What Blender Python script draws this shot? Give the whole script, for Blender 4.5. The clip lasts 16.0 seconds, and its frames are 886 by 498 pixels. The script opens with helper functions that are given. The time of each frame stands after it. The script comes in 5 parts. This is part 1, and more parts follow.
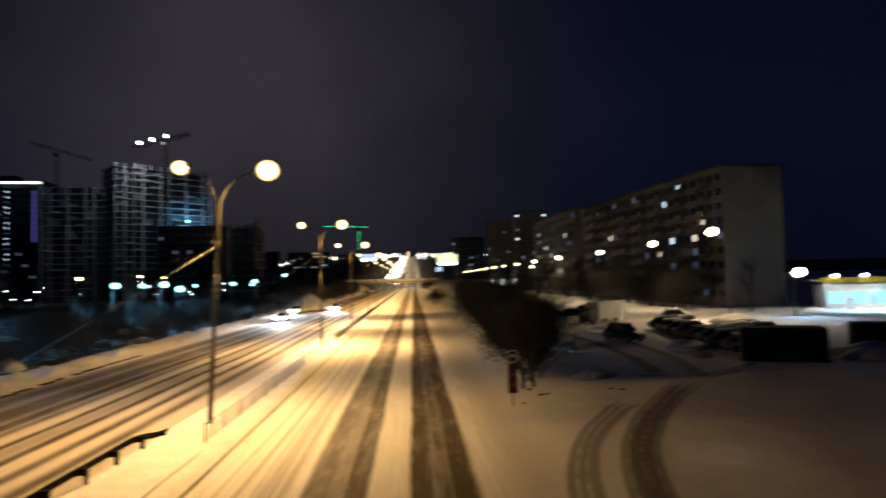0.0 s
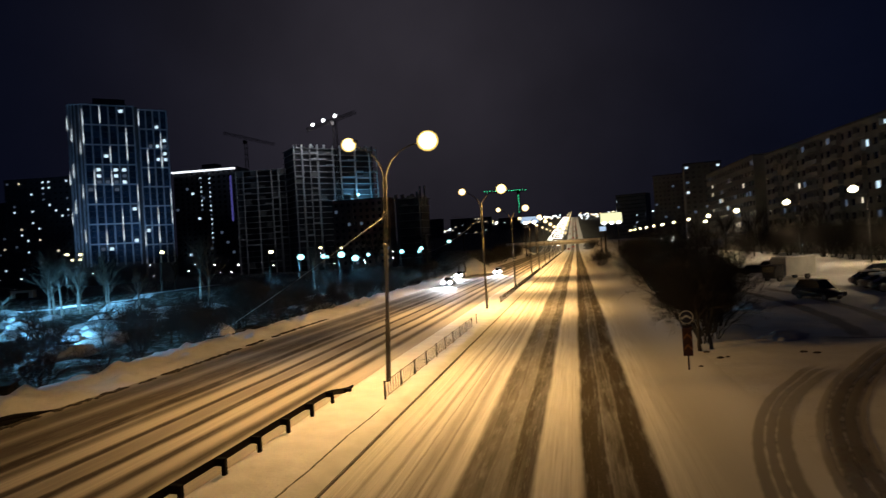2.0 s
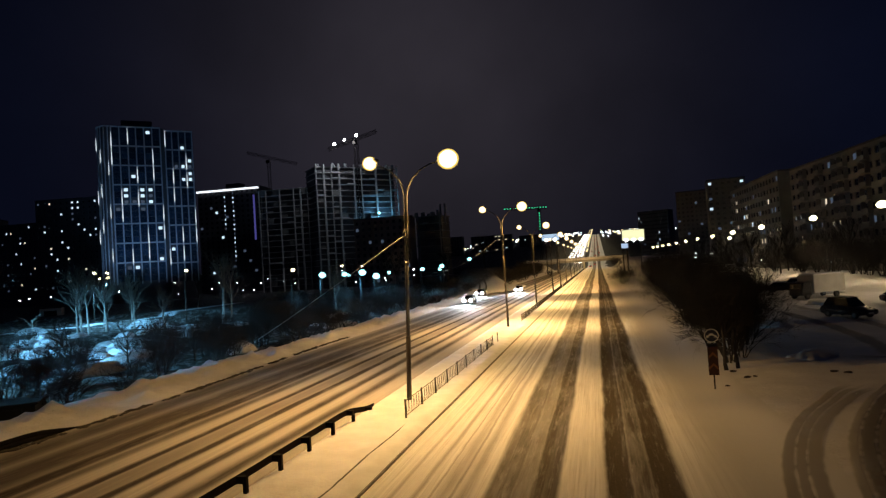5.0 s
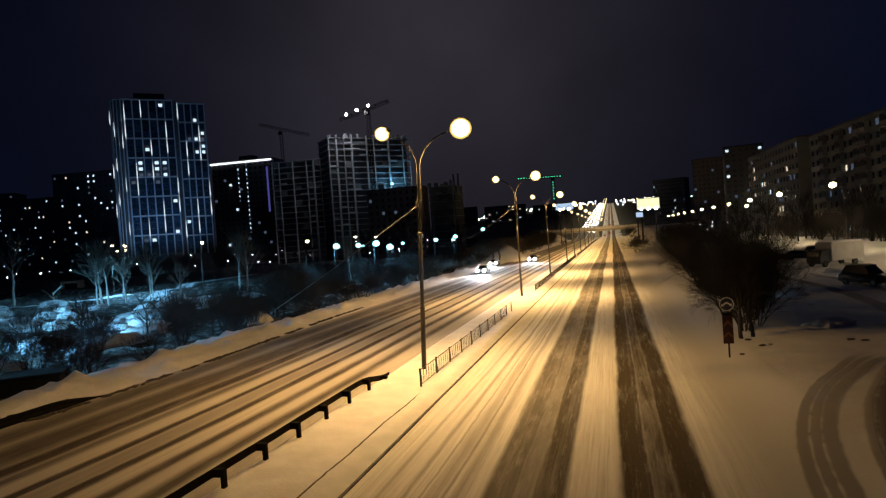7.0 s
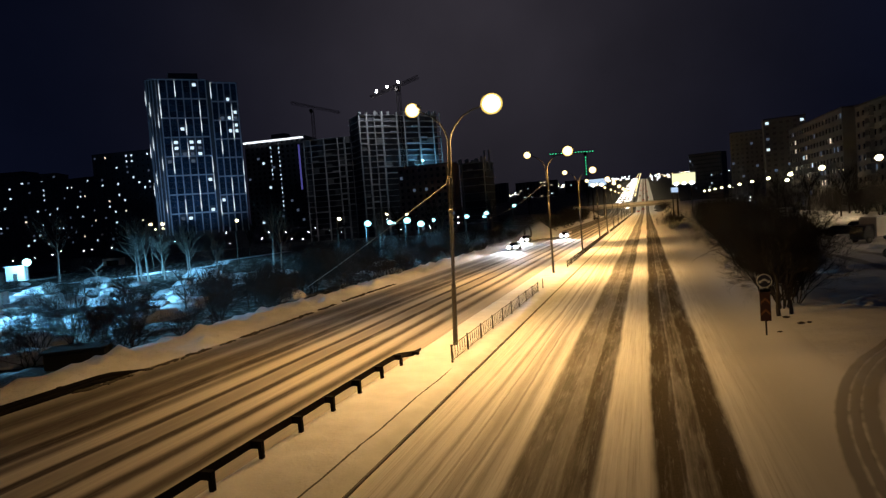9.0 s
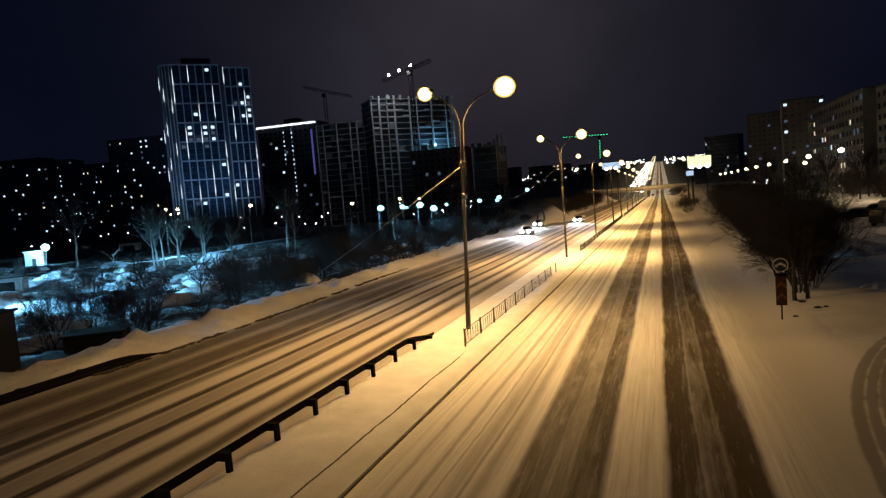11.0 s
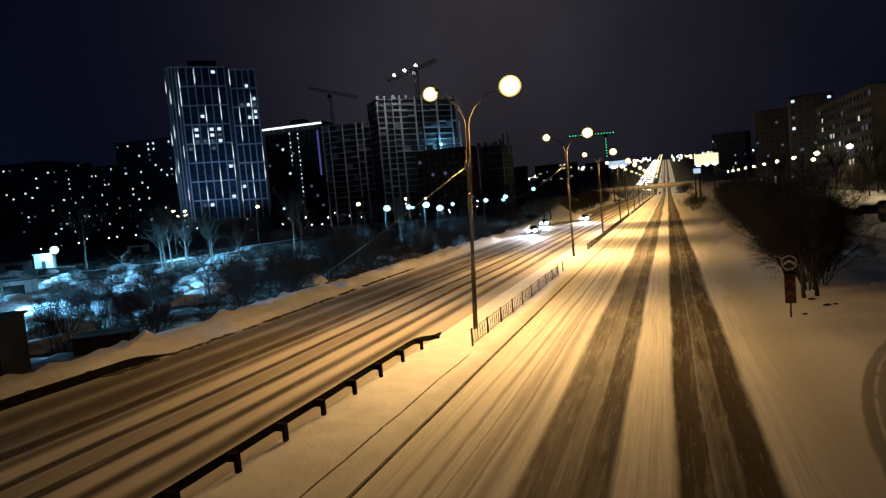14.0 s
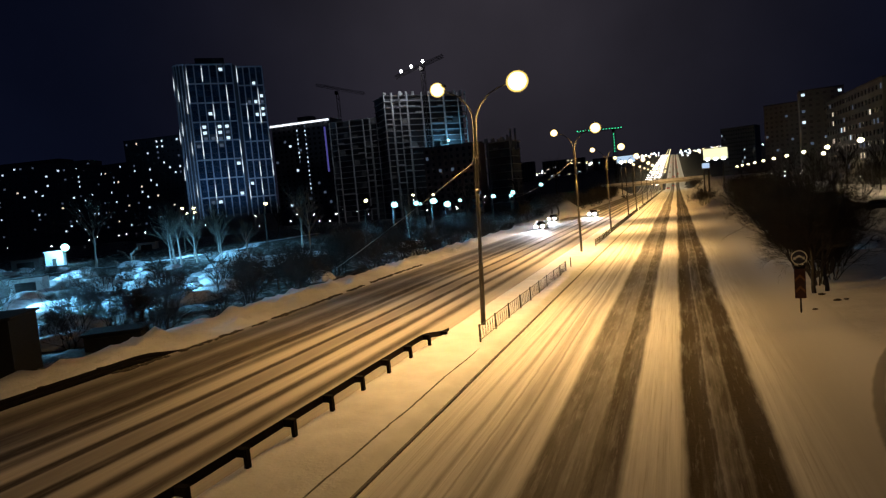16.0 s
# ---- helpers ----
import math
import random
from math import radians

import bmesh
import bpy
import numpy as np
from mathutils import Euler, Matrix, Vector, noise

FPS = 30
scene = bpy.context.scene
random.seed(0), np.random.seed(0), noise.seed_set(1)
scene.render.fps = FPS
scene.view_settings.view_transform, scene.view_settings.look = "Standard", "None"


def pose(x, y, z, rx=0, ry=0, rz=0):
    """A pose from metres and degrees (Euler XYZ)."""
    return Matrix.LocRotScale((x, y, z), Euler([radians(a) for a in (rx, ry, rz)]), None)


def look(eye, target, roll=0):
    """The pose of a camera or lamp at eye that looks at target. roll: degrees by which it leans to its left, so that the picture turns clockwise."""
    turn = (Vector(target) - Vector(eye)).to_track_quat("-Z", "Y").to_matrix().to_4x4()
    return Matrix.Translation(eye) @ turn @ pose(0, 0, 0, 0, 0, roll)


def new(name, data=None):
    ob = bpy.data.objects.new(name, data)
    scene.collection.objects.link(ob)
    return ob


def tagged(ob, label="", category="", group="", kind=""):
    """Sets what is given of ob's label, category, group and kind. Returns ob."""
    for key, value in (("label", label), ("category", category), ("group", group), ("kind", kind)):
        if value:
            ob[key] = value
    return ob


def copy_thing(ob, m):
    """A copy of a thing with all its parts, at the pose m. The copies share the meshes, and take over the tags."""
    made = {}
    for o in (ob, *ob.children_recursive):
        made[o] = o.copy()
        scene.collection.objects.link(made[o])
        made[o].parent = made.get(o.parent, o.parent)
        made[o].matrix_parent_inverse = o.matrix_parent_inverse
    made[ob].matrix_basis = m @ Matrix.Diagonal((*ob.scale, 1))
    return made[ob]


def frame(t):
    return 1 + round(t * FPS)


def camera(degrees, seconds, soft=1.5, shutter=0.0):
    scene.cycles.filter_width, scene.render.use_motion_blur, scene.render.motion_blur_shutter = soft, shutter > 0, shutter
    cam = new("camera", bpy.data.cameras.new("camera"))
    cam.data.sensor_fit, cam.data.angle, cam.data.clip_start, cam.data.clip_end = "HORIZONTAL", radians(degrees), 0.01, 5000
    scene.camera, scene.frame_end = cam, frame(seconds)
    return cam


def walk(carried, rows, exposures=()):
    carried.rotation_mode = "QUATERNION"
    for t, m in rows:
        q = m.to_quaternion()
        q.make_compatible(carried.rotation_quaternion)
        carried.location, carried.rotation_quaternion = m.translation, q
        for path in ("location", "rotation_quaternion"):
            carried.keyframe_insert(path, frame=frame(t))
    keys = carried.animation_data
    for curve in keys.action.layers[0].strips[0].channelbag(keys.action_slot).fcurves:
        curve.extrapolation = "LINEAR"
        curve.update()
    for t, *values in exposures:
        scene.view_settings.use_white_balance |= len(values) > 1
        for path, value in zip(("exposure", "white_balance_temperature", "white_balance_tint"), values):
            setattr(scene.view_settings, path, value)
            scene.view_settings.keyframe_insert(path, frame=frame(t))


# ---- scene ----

# ---------------------------------------------------------------- camera
cam = camera(71.20, 16.0, soft=1.3, shutter=0.7)
walk(cam, [
    (0.00, pose(0, 0, 7.0, 92.794, 1.339, -2.752)),
    (0.30, pose(0, 0, 7.0, 92.327, 2.571, 2.533)),
    (0.50, pose(0, 0, 7.0, 91.489, 3.201, 5.259)),
    (1.00, pose(0, 0, 7.0, 88.060, 3.181, 13.111)),
    (1.50, pose(0, 0, 7.0, 89.498, 3.917, 14.556)),
    (2.00, pose(0, 0, 7.0, 90.015, 3.578, 12.145)),
    (2.50, pose(0, 0, 7.0, 90.992, 3.868, 10.924)),
    (3.00, pose(0, 0, 7.0, 91.443, 4.006, 11.118)),
    (3.50, pose(0, 0, 7.0, 92.703, 2.026, 10.884)),
    (4.00, pose(0, 0, 7.0, 92.445, 2.557, 11.986)),
    (6.50, pose(0, 0, 7.0, 89.970, 3.855, 15.355)),
    (7.00, pose(0, 0, 7.0, 89.124, 4.133, 15.306)),
    (7.50, pose(0, 0, 7.0, 88.520, 4.383, 15.941)),
    (8.00, pose(0, 0, 7.0, 87.532, 4.571, 16.855)),
    (8.50, pose(0, 0, 7.0, 87.743, 4.339, 17.668)),
    (9.00, pose(0, 0, 7.0, 87.191, 4.412, 18.172)),
    (9.50, pose(0, 0, 7.0, 86.705, 4.671, 19.005)),
    (12.00, pose(0, 0, 7.0, 85.549, 4.626, 19.493)),
    (12.50, pose(0, 0, 7.0, 85.506, 4.852, 19.821)),
    (13.00, pose(0, 0, 7.0, 85.809, 4.904, 19.912)),
    (13.50, pose(0, 0, 7.0, 85.781, 4.948, 19.867)),
    (14.00, pose(0, 0, 7.0, 85.870, 5.031, 19.932)),
    (14.50, pose(0, 0, 7.0, 85.928, 5.097, 20.017)),
    (15.00, pose(0, 0, 7.0, 85.825, 5.014, 20.058)),
    (15.50, pose(0, 0, 7.0, 85.693, 5.128, 20.189)),
    (16.00, pose(0, 0, 7.0, 85.571, 5.279, 20.620)),
], exposures=[(0.0, 0.3), (0.8, 0.1), (2.0, -0.05), (4.0, -0.1), (6.5, 0.0), (12.0, 0.1), (16.0, 0.1)])

# ---------------------------------------------------------------- world
world = bpy.data.worlds.new("night_sky")
scene.world = world
world.use_nodes = True
wn, wl = world.node_tree.nodes, world.node_tree.links
bg = wn["Background"]
wtc = wn.new("ShaderNodeTexCoord")
wsep = wn.new("ShaderNodeSeparateXYZ")
wl.new(wtc.outputs["Generated"], wsep.inputs[0])
wramp = wn.new("ShaderNodeValToRGB")
wramp.color_ramp.elements[0].position, wramp.color_ramp.elements[0].color = 0.0, (0.0021, 0.0030, 0.0090, 1)
wramp.color_ramp.elements[1].position, wramp.color_ramp.elements[1].color = 0.55, (0.0015, 0.0022, 0.0070, 1)
wmid = wramp.color_ramp.elements.new(0.2)
wmid.color = (0.0022, 0.0032, 0.0098, 1)
wl.new(wsep.outputs[2], wramp.inputs[0])
wnoise = wn.new("ShaderNodeTexNoise")
wnoise.inputs["Scale"].default_value, wnoise.inputs["Detail"].default_value = 2.2, 5
wl.new(wtc.outputs["Generated"], wnoise.inputs["Vector"])
wmap = wn.new("ShaderNodeMapRange")
wmap.inputs["From Min"].default_value, wmap.inputs["From Max"].default_value = 0.35, 0.7
wmap.inputs["To Min"].default_value, wmap.inputs["To Max"].default_value = 0.75, 1.3
wl.new(wnoise.outputs[0], wmap.inputs[0])
wmul = wn.new("ShaderNodeVectorMath")
wmul.operation = "SCALE"
wl.new(wramp.outputs[0], wmul.inputs[0])
wl.new(wmap.outputs[0], wmul.inputs["Scale"])
# painted glow ahead: glare round the near lamp, with city glow on clouds
wdot = wn.new("ShaderNodeVectorMath")
wdot.operation = "DOT_PRODUCT"
wdot.inputs[1].default_value = (-0.235, 0.938, 0.255)
wl.new(wtc.outputs["Generated"], wdot.inputs[0])
wglow = wn.new("ShaderNodeMapRange")
wglow.inputs["From Min"].default_value, wglow.inputs["From Max"].default_value = 0.70, 1.0
wglow.inputs["To Min"].default_value, wglow.inputs["To Max"].default_value = 0.0, 1.0
wl.new(wdot.outputs["Value"], wglow.inputs[0])
wpow = wn.new("ShaderNodeMath")
wpow.operation = "POWER"
wpow.inputs[1].default_value = 4.5
wl.new(wglow.outputs[0], wpow.inputs[0])
wtint = wn.new("ShaderNodeVectorMath")
wtint.operation = "SCALE"
wtint.inputs[0].default_value = (0.0225, 0.0186, 0.0190)
wl.new(wpow.outputs[0], wtint.inputs["Scale"])
wcloud = wn.new("ShaderNodeVectorMath")
wcloud.operation = "SCALE"
wl.new(wtint.outputs[0], wcloud.inputs[0])
wl.new(wmap.outputs[0], wcloud.inputs["Scale"])
wsum = wn.new("ShaderNodeVectorMath")
wsum.operation = "ADD"
wl.new(wmul.outputs[0], wsum.inputs[0])
wl.new(wcloud.outputs[0], wsum.inputs[1])
wl.new(wsum.outputs[0], bg.inputs["Color"])
bg.inputs["Strength"].default_value = 1.0

SODIUM = (1.0, 0.59, 0.20)
COLD = (0.19, 0.60, 1.0)
WARM = (1.0, 0.78, 0.45)


def lamp(name, kind, loc, target, watts, colour, size=0.3, cone=165, blend=0.5):
    data = bpy.data.lights.new(name, kind)
    data.energy, data.color = watts, colour
    data.shadow_soft_size = size
    if kind == "SPOT":
        data.spot_size, data.spot_blend = radians(cone), blend
    ob = new(name, data)
    ob.matrix_world = look(loc, target)
    return ob


# ---------------------------------------------------------------- materials
def nodes_of(name):
    m = bpy.data.materials.new(name)
    m.use_nodes = True
    return m, m.node_tree.nodes, m.node_tree.links, m.node_tree.nodes["Principled BSDF"]


def noise_node(n, l, vec, scale, detail=4, rough=0.55, stretch=None):
    t = n.new("ShaderNodeTexNoise")
    t.inputs["Scale"].default_value, t.inputs["Detail"].default_value, t.inputs["Roughness"].default_value = scale, detail, rough
    if stretch:
        mp = n.new("ShaderNodeMapping")
        mp.inputs["Scale"].default_value = stretch
        l.new(vec, mp.inputs[0])
        vec = mp.outputs[0]
    l.new(vec, t.inputs["Vector"])
    return t.outputs[0]


def remap(n, l, src, a, b, c, d, smooth=False):
    r = n.new("ShaderNodeMapRange")
    if smooth:
        r.interpolation_type = "SMOOTHSTEP"
    for key, v in (("From Min", a), ("From Max", b), ("To Min", c), ("To Max", d)):
        r.inputs[key].default_value = v
    l.new(src, r.inputs[0])
    return r.outputs[0]


def math_node(n, l, op, a, b=None):
    m = n.new("ShaderNodeMath")
    m.operation = op
    for i, v in ((0, a), (1, b)):
        if v is None:
            continue
        if isinstance(v, (int, float)):
            m.inputs[i].default_value = v
        else:
            l.new(v, m.inputs[i])
    return m.outputs[0]


def mix_col(n, l, fac, a, b):
    m = n.new("ShaderNodeMix")
    m.data_type = "RGBA"
    if isinstance(fac, (int, float)):
        m.inputs[0].default_value = fac
    else:
        l.new(fac, m.inputs[0])
    for i, v in ((6, a), (7, b)):
        if isinstance(v, tuple):
            m.inputs[i].default_value = (*v, 1)
        else:
            l.new(v, m.inputs[i])
    return m.outputs[2]


def bump_to(n, l, bsdf, height, strength, dist):
    b = n.new("ShaderNodeBump")
    b.inputs["Strength"].default_value, b.inputs["Distance"].default_value = strength, dist
    l.new(height, b.inputs["Height"])
    l.new(b.outputs[0], bsdf.inputs["Normal"])


def mat(name, col, rough=0.75, var=0.3, scale=1.2, fine=18.0, bump=0.3, dist=0.02, metal=0.0, per_object=0.0):
    m, n, l, b = nodes_of(name)
    pos = n.new("ShaderNodeNewGeometry").outputs["Position"]
    big, small = noise_node(n, l, pos, scale), noise_node(n, l, pos, fine)
    both = math_node(n, l, "ADD", math_node(n, l, "MULTIPLY", big, 0.65), math_node(n, l, "MULTIPLY", small, 0.35))
    k = remap(n, l, both, 0.3, 0.7, 0, 1)
    dark, light = tuple(c * (1 - var) for c in col), tuple(min(1, c * (1 + var)) for c in col)
    c = mix_col(n, l, k, dark, light)
    if per_object:
        oi = n.new("ShaderNodeObjectInfo").outputs["Random"]
        c = mix_col(n, l, math_node(n, l, "MULTIPLY", oi, per_object), c, tuple(x * 0.35 for x in col))
    l.new(c, b.inputs["Base Color"])
    l.new(remap(n, l, small, 0.3, 0.7, max(0.05, rough - 0.12), min(1, rough + 0.12)), b.inputs["Roughness"])
    b.inputs["Metallic"].default_value = metal
    if bump:
        bump_to(n, l, b, small, bump, dist)
    return m


def emit(name, col, strength, sampled=False):
    m, n, l, b = nodes_of(name)
    n.remove(b)
    e = n.new("ShaderNodeEmission")
    e.inputs[0].default_value, e.inputs[1].default_value = (*col, 1), strength
    l.new(e.outputs[0], n["Material Output"].inputs[0])
    if not sampled:
        m.cycles.emission_sampling = "NONE"
    return m


def snow_material(name, col=(0.80, 0.80, 0.82), dirt=0.25, rough=0.7, speck_at=0.66, speck_by=0.35):
    m, n, l, b = nodes_of(name)
    pos = n.new("ShaderNodeNewGeometry").outputs["Position"]
    big, mid, fine = noise_node(n, l, pos, 0.12, 5), noise_node(n, l, pos, 0.9, 6), noise_node(n, l, pos, 9, 5)
    k = math_node(n, l, "ADD", math_node(n, l, "MULTIPLY", big, 0.5), math_node(n, l, "MULTIPLY", mid, 0.5))
    c = mix_col(n, l, remap(n, l, k, 0.38, 0.68, 0, 1), tuple(x * (1 - dirt) for x in col), col)
    speck = remap(n, l, fine, speck_at, speck_at + 0.08, 0, speck_by)
    c = mix_col(n, l, speck, c, (0.30, 0.27, 0.23))
    l.new(c, b.inputs["Base Color"])
    b.inputs["Roughness"].default_value = rough
    b.inputs["Specular IOR Level"].default_value = 0.25
    h = math_node(n, l, "ADD", math_node(n, l, "MULTIPLY", mid, 1.0), math_node(n, l, "MULTIPLY", fine, 0.3))
    bump_to(n, l, b, h, 0.5, 0.12)
    return m


def road_material(name, bands, snow=(0.84, 0.83, 0.82), tar=(0.082, 0.066, 0.046)):
    """Packed snow with worn wheel bands that run along y; bands: centre, half width, softness, strength."""
    m, n, l, b = nodes_of(name)
    pos = n.new("ShaderNodeNewGeometry").outputs["Position"]
    sep = n.new("ShaderNodeSeparateXYZ")
    l.new(pos, sep.inputs[0])
    wob = noise_node(n, l, pos, 1.0, 3, 0.5, (0.12, 0.035, 0.1))
    jag = noise_node(n, l, pos, 1.0, 5, 0.65, (2.5, 0.55, 1))
    x = math_node(n, l, "ADD", sep.outputs[0], math_node(n, l, "MULTIPLY", math_node(n, l, "SUBTRACT", wob, 0.5), 0.8))
    x = math_node(n, l, "ADD", x, math_node(n, l, "MULTIPLY", math_node(n, l, "SUBTRACT", jag, 0.5), 0.13))
    total = None
    for c0, hw, soft, strength in bands:
        d = math_node(n, l, "ABSOLUTE", math_node(n, l, "SUBTRACT", x, c0))
        k = remap(n, l, d, hw + soft, max(0.0, hw - soft), 0, strength, True)
        total = k if total is None else math_node(n, l, "MAXIMUM", total, k)
    streak = noise_node(n, l, pos, 1.0, 6, 0.65, (5.5, 0.10, 1))
    patch = noise_node(n, l, pos, 1.0, 5, 0.6, (0.9, 0.16, 1))
    fine = noise_node(n, l, pos, 14, 4)
    wear = math_node(n, l, "MULTIPLY", total, remap(n, l, patch, 0.28, 0.52, 0.78, 1.05))
    wear = math_node(n, l, "MULTIPLY", wear, remap(n, l, streak, 0.32, 0.55, 0.88, 1.05))
    base = mix_col(n, l, remap(n, l, streak, 0.36, 0.66, 0, 1), tuple(v * 0.80 for v in snow), snow)
    comb = noise_node(n, l, pos, 1.0, 5, 0.6, (15, 0.22, 1))
    base = mix_col(n, l, remap(n, l, comb, 0.52, 0.72, 0, 0.45), base, (0.40, 0.36, 0.31))
    base = mix_col(n, l, remap(n, l, patch, 0.52, 0.75, 0, 0.35), base, (0.42, 0.38, 0.33))
    base = mix_col(n, l, remap(n, l, sep.outputs[0], 2.3, 4.4, 0, 1, True), base, (0.70, 0.69, 0.70))
    dirt = mix_col(n, l, fine, tuple(v * 0.6 for v in tar), tuple(v * 1.5 for v in tar))
    chip = noise_node(n, l, pos, 1.0, 6, 0.7, (6.0, 0.5, 1))
    wear = math_node(n, l, "MULTIPLY", wear, remap(n, l, chip, 0.52, 0.72, 1.0, 0.72))
    wear_n = n.new("ShaderNodeClamp")
    l.new(wear, wear_n.inputs[0])
    l.new(mix_col(n, l, wear_n.outputs[0], base, dirt), b.inputs["Base Color"])
    b.inputs["Roughness"].default_value = 0.82
    b.inputs["Specular IOR Level"].default_value = 0.12
    h = math_node(n, l, "ADD", math_node(n, l, "MULTIPLY", streak, 0.8), math_node(n, l, "MULTIPLY", comb, 0.7))
    h = math_node(n, l, "SUBTRACT", h, math_node(n, l, "MULTIPLY", wear_n.outputs[0], 0.8))
    h = math_node(n, l, "MULTIPLY", h, remap(n, l, sep.outputs[0], 2.3, 4.4, 1, 0.05, True))
    bump_to(n, l, b, h, 0.45, 0.05)
    return m


def ribbon_material(name, col, cover=0.9):
    """A worn strip or painted shadow line, its sides breaking into the snow below."""
    m, n, l, b = nodes_of(name)
    tc = n.new("ShaderNodeTexCoord")
    sep = n.new("ShaderNodeSeparateXYZ")
    l.new(tc.outputs["UV"], sep.inputs[0])
    pos = n.new("ShaderNodeNewGeometry").outputs["Position"]
    jag = noise_node(n, l, pos, 1.6, 5, 0.6)
    side = math_node(n, l, "ABSOLUTE", math_node(n, l, "SUBTRACT", sep.outputs[0], 0.5))
    side = math_node(n, l, "ADD", side, math_node(n, l, "MULTIPLY", math_node(n, l, "SUBTRACT", jag, 0.5), 0.35))
    end = math_node(n, l, "MINIMUM", sep.outputs[1], math_node(n, l, "SUBTRACT", 1.0, sep.outputs[1]))
    a = remap(n, l, side, 0.46, 0.22, 0, cover, True)
    a = math_node(n, l, "MULTIPLY", a, remap(n, l, end, 0.0, 0.12, 0, 1, True))
    l.new(a, b.inputs["Alpha"])
    l.new(mix_col(n, l, jag, tuple(v * 0.7 for v in col), tuple(v * 1.4 for v in col)), b.inputs["Base Color"])
    b.inputs["Roughness"].default_value = 0.75
    bump_to(n, l, b, noise_node(n, l, pos, 12, 4), 0.4, 0.03)
    return m


SNOW = snow_material("snow")
SNOW_VERGE = snow_material("snow_trodden", (0.78, 0.77, 0.77), 0.35)


def ground_material():
    """Snow; on rough land off the road thin snow, dead weeds and painted-in dark."""
    m, n, l, b = nodes_of("snow_weeds_and_dark")
    pos = n.new("ShaderNodeNewGeometry").outputs["Position"]
    sep = n.new("ShaderNodeSeparateXYZ")
    l.new(pos, sep.inputs[0])
    big, mid, fine = noise_node(n, l, pos, 0.14, 5), noise_node(n, l, pos, 0.9, 6), noise_node(n, l, pos, 7, 6)
    k = math_node(n, l, "ADD", math_node(n, l, "MULTIPLY", big, 0.5), math_node(n, l, "MULTIPLY", mid, 0.5))
    c = mix_col(n, l, remap(n, l, k, 0.38, 0.68, 0, 1), (0.64, 0.63, 0.64), (0.80, 0.79, 0.80))
    c = mix_col(n, l, remap(n, l, fine, 0.60, 0.72, 0, 0.5), c, (0.30, 0.27, 0.23))
    # west field and far hill toned near black: unlit dark in the colour
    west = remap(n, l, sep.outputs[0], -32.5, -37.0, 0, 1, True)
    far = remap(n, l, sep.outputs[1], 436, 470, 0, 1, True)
    wild_dark = math_node(n, l, "MAXIMUM", west, far)
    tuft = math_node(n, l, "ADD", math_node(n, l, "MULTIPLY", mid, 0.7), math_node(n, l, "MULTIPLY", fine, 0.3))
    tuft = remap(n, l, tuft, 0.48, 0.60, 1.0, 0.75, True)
    c = mix_col(n, l, math_node(n, l, "MULTIPLY", wild_dark, tuft), c, (0.030, 0.027, 0.020))
    l.new(c, b.inputs["Base Color"])
    b.inputs["Roughness"].default_value = 0.8
    b.inputs["Specular IOR Level"].default_value = 0.2
    bump_to(n, l, b, math_node(n, l, "ADD", mid, math_node(n, l, "MULTIPLY", fine, 0.35)), 0.55, 0.14)
    return m


GROUND = ground_material()
SNOW_WEEDS = snow_material("snow_with_weeds", (0.80, 0.80, 0.82), 0.45, 0.7, 0.54, 0.85)
SNOW_CAP = snow_material("snow_cap", (0.82, 0.82, 0.84), 0.12)
ROAD_R = road_material("road_packed_snow", [
    (-3.42, 0.46, 0.14, 0.80), (-2.8, 0.45, 0.3, 0.70), (-2.12, 0.44, 0.12, 0.88),
    (0.20, 0.44, 0.12, 1.0), (0.90, 0.42, 0.3, 0.90), (1.60, 0.46, 0.16, 1.0),
    # the wide band at x 4 is no wheel track: it paints the dimmer edge
    (-5.9, 0.08, 0.09, 0.5), (-5.1, 0.16, 0.2, 0.36), (-6.6, 0.06, 0.08, 0.36), (-4.5, 0.10, 0.2, 0.4), (-4.85, 0.04, 0.06, 0.5), (-5.45, 0.03, 0.05, 0.4), (4.0, 0.9, 0.9, 0.12)])
ROAD_L = road_material("road_slush", [
    (-25.0, 1.0, 0.8, 0.76), (-22.6, 1.2, 0.8, 0.84), (-20.9, 0.55, 0.35, 0.97), (-19.9, 0.35, 0.3, 0.75),
    (-18.3, 0.26, 0.16, 0.95), (-16.65, 0.28, 0.16, 0.95), (-17.45, 0.6, 0.4, 0.45), (-15.1, 0.30, 0.22, 0.9), (-13.6, 0.34, 0.3, 0.85)], (0.47, 0.44, 0.41), (0.042, 0.032, 0.024))
TRACK = ribbon_material("tyre_track_slush", (0.12, 0.10, 0.085), 0.68)
TRACK_FAINT = ribbon_material("tyre_track_faint", (0.20, 0.17, 0.14), 0.46)
PATH = ribbon_material("path_snow", (0.62, 0.62, 0.64), 1.0)
STEP_SHADOW = ribbon_material("snow_step_shadow_tone", (0.10, 0.085, 0.07), 0.95)
CONCRETE = mat("concrete", (0.34, 0.33, 0.31), 0.85, 0.3, 0.5, 14, 0.35, 0.03)
PALECON = mat("pale_concrete", (0.66, 0.65, 0.63), 0.85, 0.25, 0.4, 8, 0.3, 0.03)
DECK = mat("stained_deck_concrete", (0.16, 0.15, 0.14), 0.85, 0.3, 0.4, 8, 0.3, 0.03)
KERB = mat("kerb_stone", (0.20, 0.185, 0.165), 0.85, 0.45, 1.5, 22, 0.4, 0.02)
RAW = mat("raw_concrete_frame", (0.36, 0.35, 0.35), 0.9, 0.3, 0.25, 3, 0.3, 0.05)
PANEL = mat("painted_panel_wall", (0.17, 0.155, 0.145), 0.85, 0.25, 0.18, 3.5, 0.25, 0.04)
